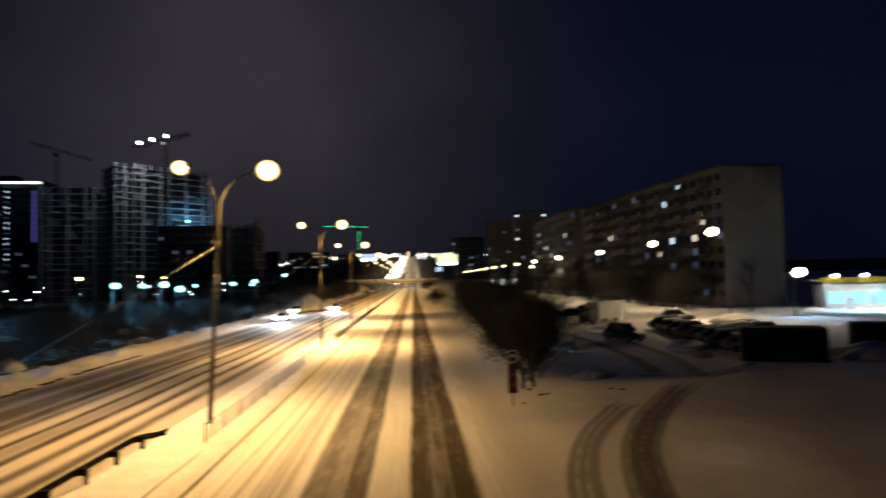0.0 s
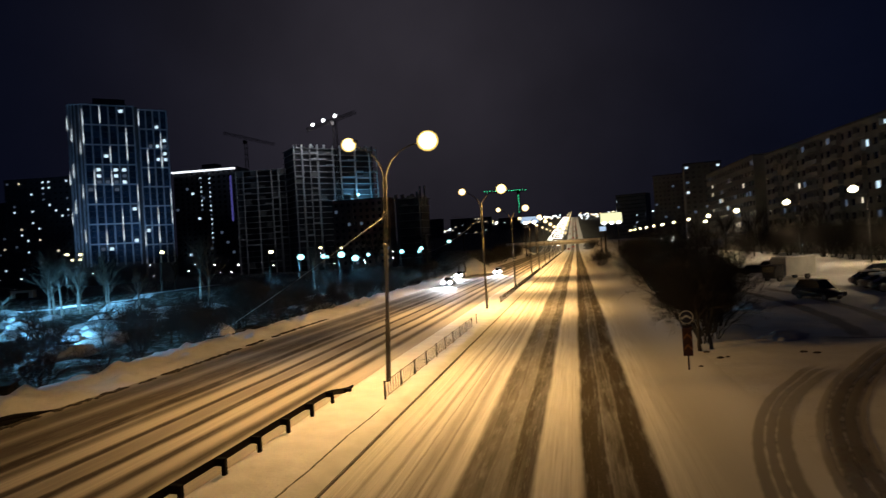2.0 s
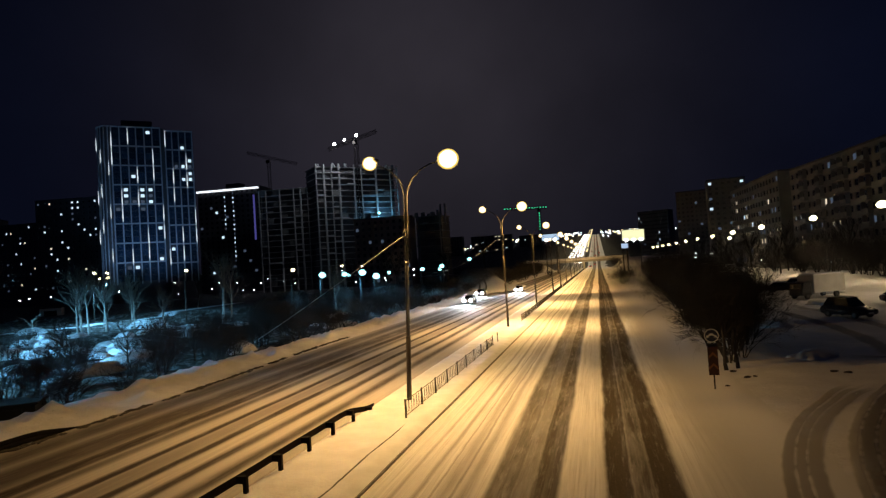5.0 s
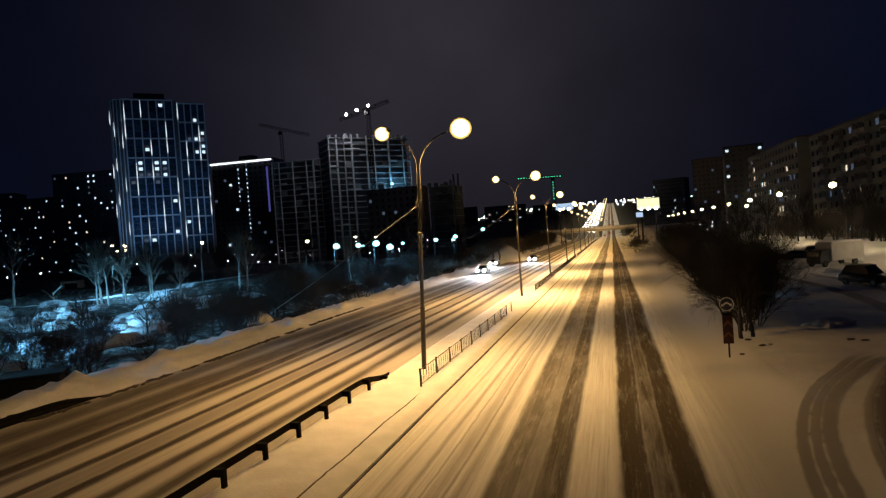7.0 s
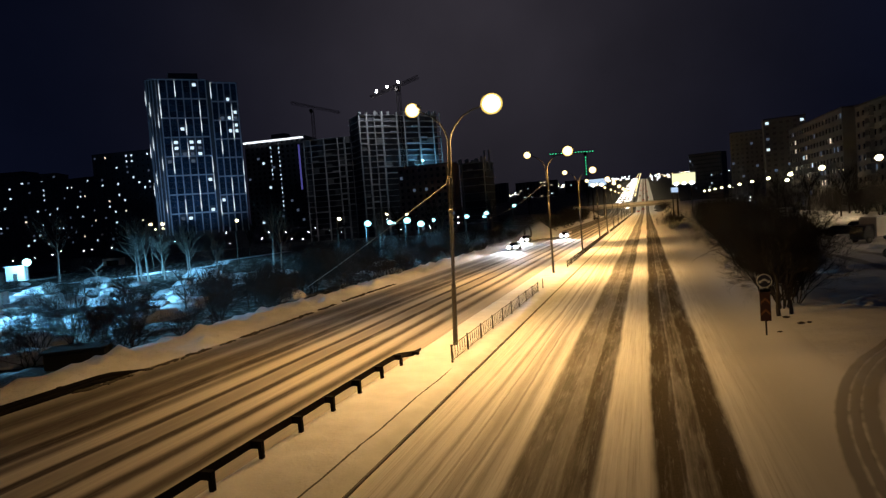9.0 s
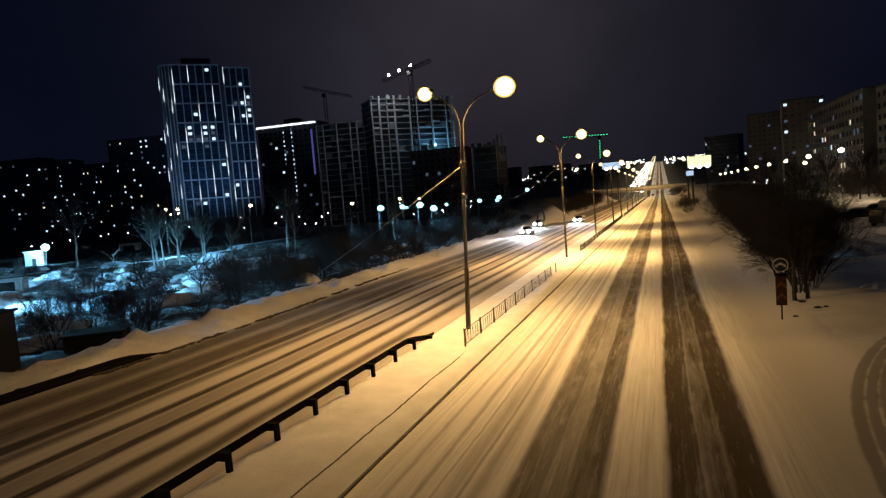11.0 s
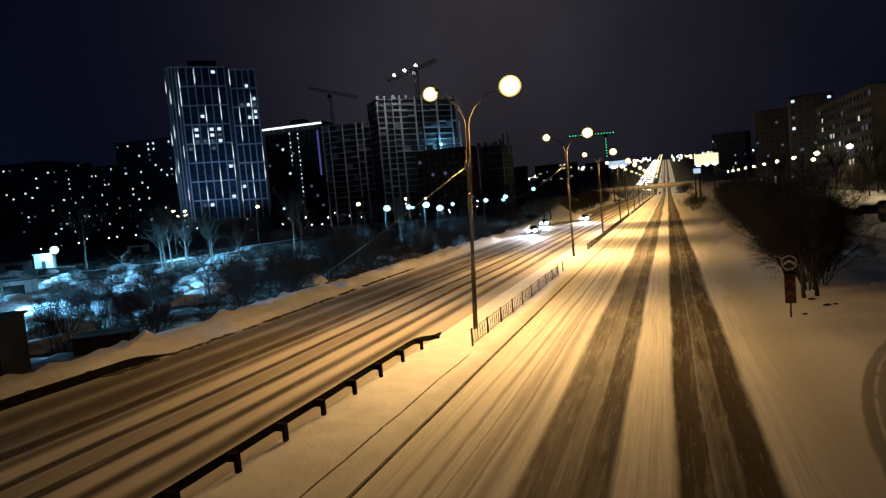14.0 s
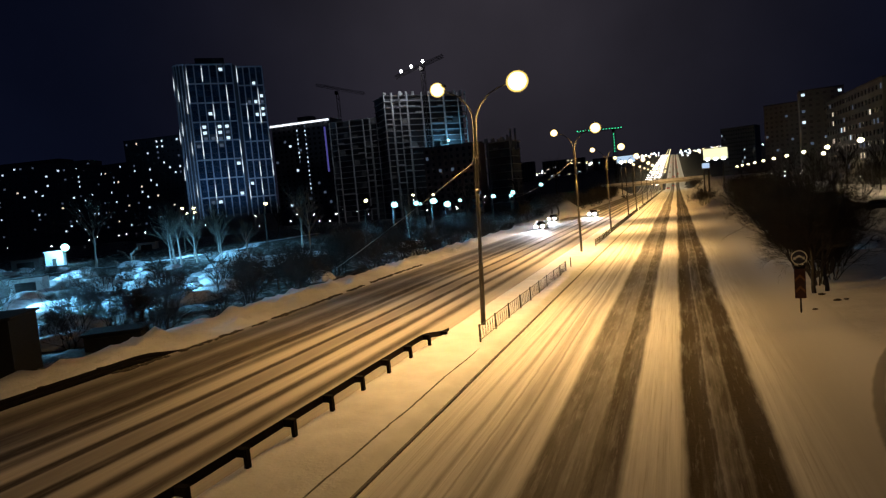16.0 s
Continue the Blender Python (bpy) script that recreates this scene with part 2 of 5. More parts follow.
PALEWALL = mat("pale_tower_wall", (0.17, 0.16, 0.155), 0.85, 0.2, 0.18, 3.5, 0.2, 0.04)
PANEL_B = mat("grey_panel_wall", (0.15, 0.145, 0.14), 0.85, 0.25, 0.2, 3.0, 0.25, 0.04)
BRICKWALL = mat("dark_brick_wall", (0.17, 0.125, 0.11), 0.88, 0.3, 0.3, 5.0, 0.3, 0.03)
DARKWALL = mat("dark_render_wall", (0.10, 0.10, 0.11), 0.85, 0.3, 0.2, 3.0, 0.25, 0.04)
CLAD = mat("pale_cladding", (0.50, 0.53, 0.58), 0.5, 0.15, 0.3, 4.0, 0.1, 0.02)
ROOF = mat("bitumen_roof", (0.07, 0.07, 0.075), 0.9, 0.3, 0.5, 6)
GALV = mat("galvanised_steel", (0.068, 0.066, 0.066), 0.65, 0.3, 2.0, 30, 0.15, 0.01, 0.3)
DARKSTEEL = mat("dark_painted_steel", (0.045, 0.038, 0.03), 0.6, 0.4, 3.0, 40, 0.25, 0.01, 0.2)
BLACKRAIL = mat("blackened_guardrail", (0.007, 0.0055, 0.0045), 0.8, 0.5, 2.5, 30, 0.4, 0.01, 0.1)
BLACKRAIL.node_tree.nodes["Principled BSDF"].inputs["Specular IOR Level"].default_value = 0.08
RUSTY = mat("rusty_guardrail", (0.055, 0.04, 0.028), 0.7, 0.5, 2.5, 30, 0.4, 0.01, 0.3)
BARK = mat("dark_bark", (0.040, 0.033, 0.027), 0.9, 0.4, 4, 30, 0.6, 0.03)
PALEBARK = mat("pale_poplar_bark", (0.36, 0.34, 0.30), 0.9, 0.35, 2.5, 20, 0.5, 0.03)
TWIG = mat("twigs", (0.013, 0.010, 0.008), 0.9, 0.4, 3, 20, 0)
PALETWIG = mat("pale_twigs", (0.17, 0.16, 0.14), 0.9, 0.35, 3, 20, 0)
RUBBER = mat("rubber", (0.02, 0.02, 0.02), 0.85, 0.3, 5, 40, 0.2, 0.01)
RIM = mat("wheel_rim", (0.10, 0.10, 0.105), 0.4, 0.2, 5, 40, 0, 0, 0.8)
GREYPANE = mat("dull_pane", (0.13, 0.125, 0.125), 0.4, 0.4, 0.3, 3, 0, 0, 0, 0.8)
GLASS = mat("dark_window_glass", (0.012, 0.014, 0.018), 0.12, 0.2, 2, 20, 0)
TOWERPANE = mat("blue_tower_glass", (0.030, 0.060, 0.105), 0.25, 0.5, 0.25, 2, 0, 0, 0, 0.9)
PANE = mat("unlit_pane", (0.022, 0.025, 0.032), 0.2, 0.4, 0.3, 3, 0, 0, 0, 0.7)
BLACKPAINT = mat("black_car_paint", (0.014, 0.014, 0.016), 0.3, 0.3, 1, 12, 0)
GREYPAINT = mat("grey_car_paint", (0.16, 0.16, 0.165), 0.35, 0.25, 1, 12, 0)
DARKRED = mat("dark_red_paint", (0.10, 0.016, 0.014), 0.4, 0.25, 1, 12, 0)
WHITEPAINT = mat("white_box_paint", (0.55, 0.54, 0.52), 0.5, 0.2, 0.8, 9, 0.1, 0.01)
CONTAINER = mat("dark_container_steel", (0.008, 0.008, 0.007), 0.7, 0.4, 1.0, 14, 0.3, 0.02, 0.2)
YELLOW = mat("yellow_fascia", (0.75, 0.50, 0.06), 0.5, 0.1, 1, 10, 0)
SIGNBLUE = mat("sign_blue", (0.010, 0.016, 0.045), 0.4, 0.2, 4, 30, 0)
SIGNWHITE = mat("sign_white", (0.70, 0.70, 0.68), 0.45, 0.12, 6, 30, 0)
SIGNRED = mat("sign_red", (0.045, 0.010, 0.008), 0.45, 0.2, 6, 30, 0)
CHEVRON = mat("chevron_orange", (0.22, 0.09, 0.03), 0.45, 0.2, 6, 30, 0)
CABLE = mat("pale_cable", (0.60, 0.58, 0.55), 0.7, 0.2, 4, 30, 0)
STONE = mat("dark_clod", (0.05, 0.042, 0.035), 0.9, 0.4, 6, 30, 0.6, 0.03)

GLOBE = emit("sodium_globe", (1.0, 0.84, 0.46), 10)
GLOBE_FAR = emit("sodium_globe_far", (1.0, 0.84, 0.50), 9)
COLDGLOBE = emit("cold_globe", (0.34, 0.90, 1.0), 3.6)
COLDFLOOD = emit("cold_floodlight", (0.42, 1.0, 1.0), 5)
WHITEGLOBE = emit("white_globe", (0.92, 0.97, 1.0), 16)
HEADLIGHT = emit("headlight_glow", (0.92, 0.96, 1.0), 40)
FARHEAD = emit("far_headlight_glow", (1.0, 0.93, 0.78), 6)
LIT_COOL = emit("lit_window_cool", (0.62, 0.82, 1.0), 1.1)
LIT_WARM = emit("lit_window_warm", (1.0, 0.86, 0.66), 0.85)
LIT_DIM = emit("lit_window_dim", (0.38, 0.52, 0.78), 0.13)
STREAK = emit("facade_uplight_streak", (0.80, 0.92, 1.0), 1.0)
ROOFLINE = emit("roof_edge_light", (0.86, 0.92, 1.0), 1.7)
PURPLE = emit("violet_strip_light", (0.16, 0.15, 0.62), 0.35)
GREENDOT = emit("green_crane_light", (0.05, 0.9, 0.40), 1.6)
SCREEN = emit("lit_screen", (0.95, 0.95, 0.55), 1.1)
SCREEN_B = emit("lit_screen_blue", (0.55, 0.74, 1.0), 0.8)
STATION = emit("cold_shop_light", (0.40, 0.86, 1.0), 1.0)
CITY_W = emit("city_lights_white", (0.85, 0.95, 1.0), 5)
CITY_Y = emit("city_lights_amber", (1.0, 0.72, 0.32), 5)


def bowl_material(name, col, strength, clear):
    m, n, l, b = nodes_of(name)
    n.remove(b)
    e = n.new("ShaderNodeEmission")
    e.inputs[0].default_value, e.inputs[1].default_value = (*col, 1), strength
    t = n.new("ShaderNodeBsdfTransparent")
    mx = n.new("ShaderNodeMixShader")
    mx.inputs[0].default_value = 1 - clear
    l.new(t.outputs[0], mx.inputs[1])
    l.new(e.outputs[0], mx.inputs[2])
    l.new(mx.outputs[0], n["Material Output"].inputs[0])
    m.cycles.emission_sampling = "NONE"
    return m


BOWL = bowl_material("amber_halo_bowl", (1.0, 0.66, 0.15), 1.15, 0.3)
TAIL = emit("tail_light", (1.0, 0.16, 0.10), 0.9)


# ---------------------------------------------------------------- mesh helpers
def link_mesh(name, bm, material, parent=None, label="", smooth=False):
    me = bpy.data.meshes.new(name)
    bm.to_mesh(me)
    bm.free()
    if material:
        me.materials.append(material)
    if smooth:
        for p in me.polygons:
            p.use_smooth = True
    ob = new(name, me)
    if parent:
        ob.parent = parent
    if label:
        ob["label"] = label
    return ob


part = link_mesh


def share(name, me, parent, loc, rot=0.0, scale=(1, 1, 1)):
    ob = new(name, me)
    ob.parent = parent
    ob.location, ob.rotation_euler, ob.scale = loc, (0, 0, rot), scale
    return ob


def thing(name, loc, label, category, group="", rz=0.0):
    e = new(name)
    e.location, e.rotation_euler = loc, (0, 0, rz)
    e.empty_display_size = 0.3
    return tagged(e, label, category, group)


def box(bm, x0, x1, y0, y1, z0, z1):
    v = [bm.verts.new((x, y, z)) for z in (z0, z1) for x, y in ((x0, y0), (x1, y0), (x1, y1), (x0, y1))]
    for f in ((3, 2, 1, 0), (4, 5, 6, 7), (0, 1, 5, 4), (1, 2, 6, 5), (2, 3, 7, 6), (3, 0, 4, 7)):
        bm.faces.new([v[i] for i in f])


def bevelled(bm, width, segments=1):
    bmesh.ops.bevel(bm, geom=bm.edges[:], offset=width, segments=segments, affect="EDGES", clamp_overlap=True)


def tube(bm, pts, radii, sides=6, cap=True):
    """A tapered tube along a line of points."""
    rings, ref = [], None
    for i, p in enumerate(pts):
        p = Vector(p)
        d = (Vector(pts[min(i + 1, len(pts) - 1)]) - Vector(pts[max(i - 1, 0)])).normalized()
        if ref is None:
            ref = Vector((1, 0, 0)) if abs(d.x) < 0.8 else Vector((0, 1, 0))
        a = (ref - d * ref.dot(d)).normalized()
        ref = a
        c = d.cross(a)
        rings.append([bm.verts.new(p + (a * math.cos(2 * math.pi * k / sides) + c * math.sin(2 * math.pi * k / sides)) * radii[i])
                      for k in range(sides)])
    for r0, r1 in zip(rings, rings[1:]):
        for k in range(sides):
            bm.faces.new((r0[k], r0[(k + 1) % sides], r1[(k + 1) % sides], r1[k]))
    if cap:
        bm.faces.new(rings[0][::-1])
        bm.faces.new(rings[-1])


def ball(bm, loc, sx, sy, sz, seg=12):
    bmesh.ops.create_uvsphere(bm, u_segments=seg, v_segments=max(6, seg * 2 // 3), radius=1,
                              matrix=Matrix.Translation(loc) @ Matrix.Diagonal((sx, sy, sz, 1)))


def clamp01(v):
    return max(0.0, min(1.0, v))


def smooth(a, b, v):
    k = clamp01((v - a) / (b - a))
    return k * k * (3 - 2 * k)


# ---------------------------------------------------------------- ground
BRIDGE_Y = 422.0


def hill(y):
    """The long rise of the land past the overpass."""
    return 0.061 * (max(0.0, min(y, 1500) - 455)) * smooth(440, 560, y)


def hill_side(x):
    return 1 - 0.45 * smooth(120, 420, abs(x))


def ramp_x(y):
    return -28.5 - 26.0 * smooth(135, 300, y)


def ground_z(x, y):
    z = hill(y) * hill_side(x)
    n1 = noise.noise((x * 0.35, y * 0.35, 0.0))
    n2 = noise.noise((x * 0.12, y * 0.12, 7.0))
    # snow bank that the plough left beside the far carriageway
    near = 1 - smooth(150, 190, y)
    if -34 < x < -26.6:
        z += near * 0.62 * max(0, noise.noise((x * 0.9, y * 0.9, 21)) + 0.5 * noise.noise((x * 2.2, y * 2.2, 5))) * smooth(-26.6, -28.5, x)
    z += near * (0.26 + 0.40 * n1 + 0.3 * n2 + 0.28 * noise.noise((x * 1.7, y * 1.2, 13)) + 0.12 * noise.noise((x * 4.0, y * 3.0, 17))) * math.exp(-((x + 30.2) / 2.0) ** 2)
    # rough field past the bank
    if x < -31:
        out = smooth(-31, -36, x) * (1 - smooth(180, 260, y))
        z += out * (-1.1 + 1.0 * max(0, n2) + 0.5 * abs(n1) + 0.25 * noise.noise((x * 1.1, y * 1.1, 3)))
    # verge and car park
    if x > 3.6:
        z += smooth(3.6, 8.5, x) * 0.22 + 0.12 * n1 * smooth(4, 7, x) * (1 - smooth(200, 300, y))
        z += 0.5 * max(0, n2) * smooth(9, 16, x) * (1 - smooth(40, 48, y)) * smooth(4, 10, y)
    # banks that carry the crossing road
    ridge = clamp01((17 - abs(y - BRIDGE_Y)) / 10)
    z += 6.3 * ridge * max(smooth(8, 17, x), smooth(-27, -38, x))
    # slip road that climbs from the far carriageway
    if 140 < y < BRIDGE_Y:
        up = 6.0 * smooth(150, 265, y) * (1 - smooth(330, 400, y))
        z = max(z, up * (1 - smooth(4.5, 11, abs(x - ramp_x(y)))))
    return z


def steps(*spans):
    out = []
    for a, b, d in spans:
        k = max(1, round((b - a) / d))
        out += [a + (b - a) * i / k for i in range(k)]
    return out + [spans[-1][1]]


def sheet(name, xs, ys, height, material, label="", uv=False):
    verts = [(x, y, height(x, y)) for y in ys for x in xs]
    w = len(xs)
    faces = [(j * w + i, j * w + i + 1, (j + 1) * w + i + 1, (j + 1) * w + i) for j in range(len(ys) - 1) for i in range(w - 1)]
    me = bpy.data.meshes.new(name)
    me.from_pydata(verts, [], faces)
    me.materials.append(material)
    for p in me.polygons:
        p.use_smooth = True
    return tagged(new(name, me), label, "", "", "structure")


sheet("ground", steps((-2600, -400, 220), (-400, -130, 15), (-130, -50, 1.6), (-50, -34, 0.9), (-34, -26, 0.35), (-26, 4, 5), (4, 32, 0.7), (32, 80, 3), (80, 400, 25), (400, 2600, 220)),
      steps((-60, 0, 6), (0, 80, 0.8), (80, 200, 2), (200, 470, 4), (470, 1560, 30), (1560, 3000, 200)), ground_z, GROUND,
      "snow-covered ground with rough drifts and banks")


def rut(x, bands, deep):
    return -deep * max(math.exp(-((x - c) / w) ** 2) for c, w in bands)


R_BANDS = [(-3.45, 0.4), (-2.12, 0.4), (0.18, 0.4), (1.62, 0.4)]
L_BANDS = [(-20.9, 0.5), (-18.3, 0.3), (-16.65, 0.3), (-15.1, 0.3), (-13.6, 0.3)]
ROAD_YS = steps((-60, 0, 8), (0, 60, 1.0), (60, 200, 4), (200, 460, 10), (460, 1560, 25))


def road_1_z(x, y):
    z = hill(y) + 0.05 + rut(x, R_BANDS, 0.03) + 0.02 * noise.noise((x * 1.5, y * 0.2, 2)) + (0.35 if y > 470 else 0)
    k = smooth(2.8, 6.6, x)
    return z * (1 - k) + k * (ground_z(x, y) + 0.03 - 0.12 * smooth(6.4, 7.4, x))


sheet("road_1", steps((-7.7, 2.8, 0.12), (2.8, 7.4, 0.3)), ROAD_YS, road_1_z,
      ROAD_R, "packed snow carriageway with dark worn wheel tracks")
sheet("road_2", steps((-26.6, -11.9, 0.16)), ROAD_YS,
      lambda x, y: hill(y) + 0.05 + rut(x, L_BANDS, 0.03) + 0.02 * noise.noise((x * 1.5, y * 0.2, 5)) + (0.35 if y > 470 else 0),
      ROAD_L, "slushy carriageway with narrow dark wheel lines")


def median_z(x, y):
    edge = min(x + 12.0, -7.78 - x)
    return hill(y) + 0.03 + 0.17 * smooth(0.0, 0.45, edge) + 0.05 * noise.noise((x * 0.8, y * 0.3, 9)) * smooth(0, 0.8, edge)


sheet("median_strip", steps((-12.0, -7.78, 0.22)), steps((-60, 0, 8), (0, 60, 0.6), (60, 200, 4), (200, 470, 10)), median_z, SNOW,
      "smooth snow on the central strip")

bm = bmesh.new()
for k in range(-10, 80):
    y0 = k * 3.0
    box(bm, -7.77, -7.69, y0 + 0.01, y0 + 2.99, -0.05, 0.12 + 0.012 * noise.noise((k * 3.1, 0, 0)))
tagged(link_mesh("kerb", bm, KERB), "dark kerb stones edging the central strip", "", "", "structure")


def ribbon(name, pts, width, z, material, label, follow=None):
    bm = bmesh.new()
    uv = bm.loops.layers.uv.new("UVMap")
    prev = None
    n = len(pts)
    for i, p in enumerate(pts):
        a, b = Vector(pts[max(0, i - 1)]), Vector(pts[min(n - 1, i + 1)])
        d = (b - a).normalized()
        side = Vector((d.y, -d.x)) * width / 2
        row = []
        for k in range(5):
            q = Vector(p) + side * (k / 2 - 1)
            row.append(bm.verts.new((q.x, q.y, z + (follow(q.x, q.y) if follow else 0))))
        if prev:
            for k in range(4):
                f = bm.faces.new((prev[k], prev[k + 1], row[k + 1], row[k]))
                for lp, (u, v) in zip(f.loops, ((k / 4, (i - 1) / (n - 1)), ((k + 1) / 4, (i - 1) / (n - 1)), ((k + 1) / 4, i / (n - 1)), (k / 4, i / (n - 1)))):
                    lp[uv].uv = (u, v)
        prev = row
    return tagged(link_mesh(name, bm, material, None, "", True), label, "", "", "structure")


def bezier(p0, p1, p2, p3, n=40):
    out = []
    for i in range(n + 1):
        t = i / n
        out.append(tuple((1 - t) ** 3 * a + 3 * t * (1 - t) ** 2 * b + 3 * t * t * (1 - t) * c + t ** 3 * d for a, b, c, d in zip(p0, p1, p2, p3)))
    return out


# wheel tracks that turn off into the car park
for off, wide, skin in ((-0.42, 0.5, TRACK_FAINT), (-0.05, 0.4, TRACK_FAINT), (0.35, 0.6, TRACK_FAINT)):
    ribbon("tyre_track", bezier((4.6 + off, 6), (4.1 + off, 20), (6.2 + off, 26), (12.0 + off, 33.5 - off)), wide, 0.05, skin, "faint slushy wheel rut curving off the road", ground_z)
for off, wide, skin in ((-0.5, 0.45, TRACK_FAINT), (-0.1, 0.65, TRACK), (0.36, 0.6, TRACK), (0.72, 0.35, TRACK_FAINT)):
    ribbon("tyre_track", bezier((6.3 + off, 6), (5.7 + off, 19), (8.1 + off, 27), (17.5 + off, 38.5 - off)), wide, 0.06 + 0.004 * off, skin, "dark slushy wheel rut curving off the road", ground_z)
ribbon("tyre_track", bezier((13.5, 41.0), (17, 38.6), (20, 40), (26, 46)), 1.3, 0.07, TRACK_FAINT, "brown wheel track crossing the car park", ground_z)
ribbon("tyre_track", bezier((16, 40), (18, 48), (19, 60), (17, 80)), 1.6, 0.05, TRACK_FAINT, "faint wheel track in the car park", ground_z)
ribbon("tyre_track", bezier((18.5, 39), (21, 48), (22.5, 56), (20.5, 80)), 1.5, 0.06, TRACK_FAINT, "faint wheel track in the car park", ground_z)
# dark ribbon paints the shadow line along a step in the snow
ribbon("snow_step_shadow", [(-8.8 + 0.06 * noise.noise((0, y * 0.5, 0)) + 0.03 * noise.noise((0, y * 2.5, 4)), y) for y in [11 + 0.35 * k for k in range(46)]],
       0.11, 0.012, STEP_SHADOW, "painted shadow line of a snow step on the central strip", median_z)
for off in (-1.0, 0.9):
    ribbon("ramp_track", [(ramp_x(y) + off + 4 * (1 - smooth(120, 160, y)), y) for y in range(118, 270, 4)], 0.8, 0.08, TRACK, "dark wheel line on the slip road", ground_z)


# ---------------------------------------------------------------- street lamps of the main road
def lamp_post(loc, label, detail=True, lean=0.0, group="street lamps along the central strip"):
    post = thing("street_lamp", loc, label, "street lamp", group)
    post.rotation_euler = (0, lean, 0)
    sides = 14 if detail else 6
    bm = bmesh.new()
    tube(bm, [(0, 0, -0.3), (0, 0, 3.3), (0, 0, 3.34)], [0.135, 0.125, 0.10], sides)
    part("base_sleeve", bm, DARKSTEEL, post, "dark painted lower sleeve", True)
    bm = bmesh.new()
    tube(bm, [(0, 0, 3.3), (0, 0, 7), (0, 0, 7.4)], [0.10, 0.095, 0.09], sides)
    part("pole", bm, GALV if detail else DARKSTEEL, post, "", True)
    if detail:
        for z in (3.3, 7.2, 9.0):
            bm = bmesh.new()
            tube(bm, [(0, 0, z), (0, 0, z + 0.12)], [0.125, 0.125], sides)
            part("collar", bm, DARKSTEEL, post)
        bm = bmesh.new()
        box(bm, -0.14, 0.02, -0.2, -0.08, 8.7, 9.0)
        bevelled(bm, 0.015)
        part("wire_bracket", bm, GALV, post)
    for sx, reach in ((1, 2.08), (-1, 1.70)):
        bm = bmesh.new()
        arc = [(sx * 0.06, 0, 7.3), (sx * 0.055, 0, 10.9), (sx * 0.12, 0, 11.25), (sx * 0.36, 0, 11.75), (sx * 0.85, 0, 12.25), (sx * 1.35, 0, 12.5), (sx * reach, 0, 12.68)]
        tube(bm, arc, [0.055, 0.05, 0.048, 0.045, 0.04, 0.038, 0.035], 8 if detail else 5)
        part("arm", bm, GALV if detail else DARKSTEEL, post, "", True)
        bm = bmesh.new()
        ball(bm, (sx * (reach + 0.25), 0, 12.86), 0.48, 0.2, 0.13, 12)
        part("lamp_housing", bm, GALV, post, "", True)
        bm = bmesh.new()
        # bowl and bulb exceed a real head: the lamp's halo is built in
        big = 1.0 if sx > 0 else 0.7
        ball(bm, (sx * (reach + 0.28), -0.02, 12.70), 0.58 * big, 0.40, 0.54 * big, 18)
        bowl = part("bowl", bm, BOWL, post, "oversized glowing amber bowl with the lamp's halo built in", True)
        bm = bmesh.new()
        ball(bm, (sx * (reach + 0.28), -0.02, 12.71), 0.48 * big, 0.36, 0.46 * big, 18)
        part("bulb", bm, GLOBE if detail else GLOBE_FAR, bowl, "bright bulb", True)
    return post


POST_YS = [31.5, 67.3, 100.3, 139.0, 168.0, 201.0, 236.0, 271.0, 306.0, 341.0, 376.0]
lamp_post((-10.15, 31.4, 0.1), "tall galvanised street lamp with two curved arms, glowing amber, leaning slightly", True, radians(2.6))
far_post = None
for y in POST_YS[1:]:
    if far_post is None:
        far_post = lamp_post((-9.95, y, 0.45), "tall galvanised street lamp with two curved arms, glowing amber", False)
    else:
        copy_thing(far_post, pose(-10.0, y, 0.1))
copy_thing(far_post, pose(-10.3, -8.0, 0.1))
for i, y in enumerate([-8.0] + POST_YS[:6]):
    for x in (-7.2, -12.4):
        watts = (18000 if x > -9 else 9800) * ((0.2 if x > -9 else 0.7) if i == 0 else 1)
        lamp("street_lamp_light", "SPOT", (x, y, 12.3), (x + (-5.2 if x > -9 else 2.2), y - 0.5, 0), watts, SODIUM, 0.3, 150 if x > -9 else 152, 0.85)
# the spot at 395 has no post; added to brighten the overpass
for y in (240.0, 290.0, 340.0, 395.0):
    lamp("street_lamp_light", "SPOT", (-9.8, y, 12.6), (-9.8, y, 0), 26000 if y > 390 else 14000, SODIUM, 0.5, 172, 0.5)


def cable(name, a, b, sag, r, label):
    bm = bmesh.new()
    a, b = Vector(a), Vector(b)
    pts = [a.lerp(b, k / 24) - Vector((0, 0, sag * 4 * (k / 24) * (1 - k / 24))) for k in range(25)]
    tube(bm, pts, [r] * 25, 5)
    return tagged(link_mesh(name, bm, CABLE, None, "", True), label, "cable")


cable("cable", (-9.8, 31.5, 8.95), (-34.5, 57.5, 0.9), 0.10, 0.015, "pale slack cable running from the lamp pole to the bank")
cable("cable", (-10.0, 67.3, 10.2), (-34.0, 112.0, 7.4), 2.2, 0.014, "thin pale cable sagging from a lamp pole")


# ---------------------------------------------------------------- fences and guard rails
bar_bm = bmesh.new()
tube(bar_bm, [(0, 0, 0), (0, 0, 0.60)], [0.011, 0.011], 4)
BAR = bpy.data.meshes.new("bar")
bar_bm.to_mesh(BAR)
bar_bm.free()
BAR.materials.append(DARKSTEEL)
post_bm = bmesh.new()
box(post_bm, -0.04, 0.04, -0.04, 0.04, -0.3, 0.88)
bevelled(post_bm, 0.008)
POSTMESH = bpy.data.meshes.new("post")
post_bm.to_mesh(POSTMESH)
post_bm.free()
POSTMESH.materials.append(DARKSTEEL)


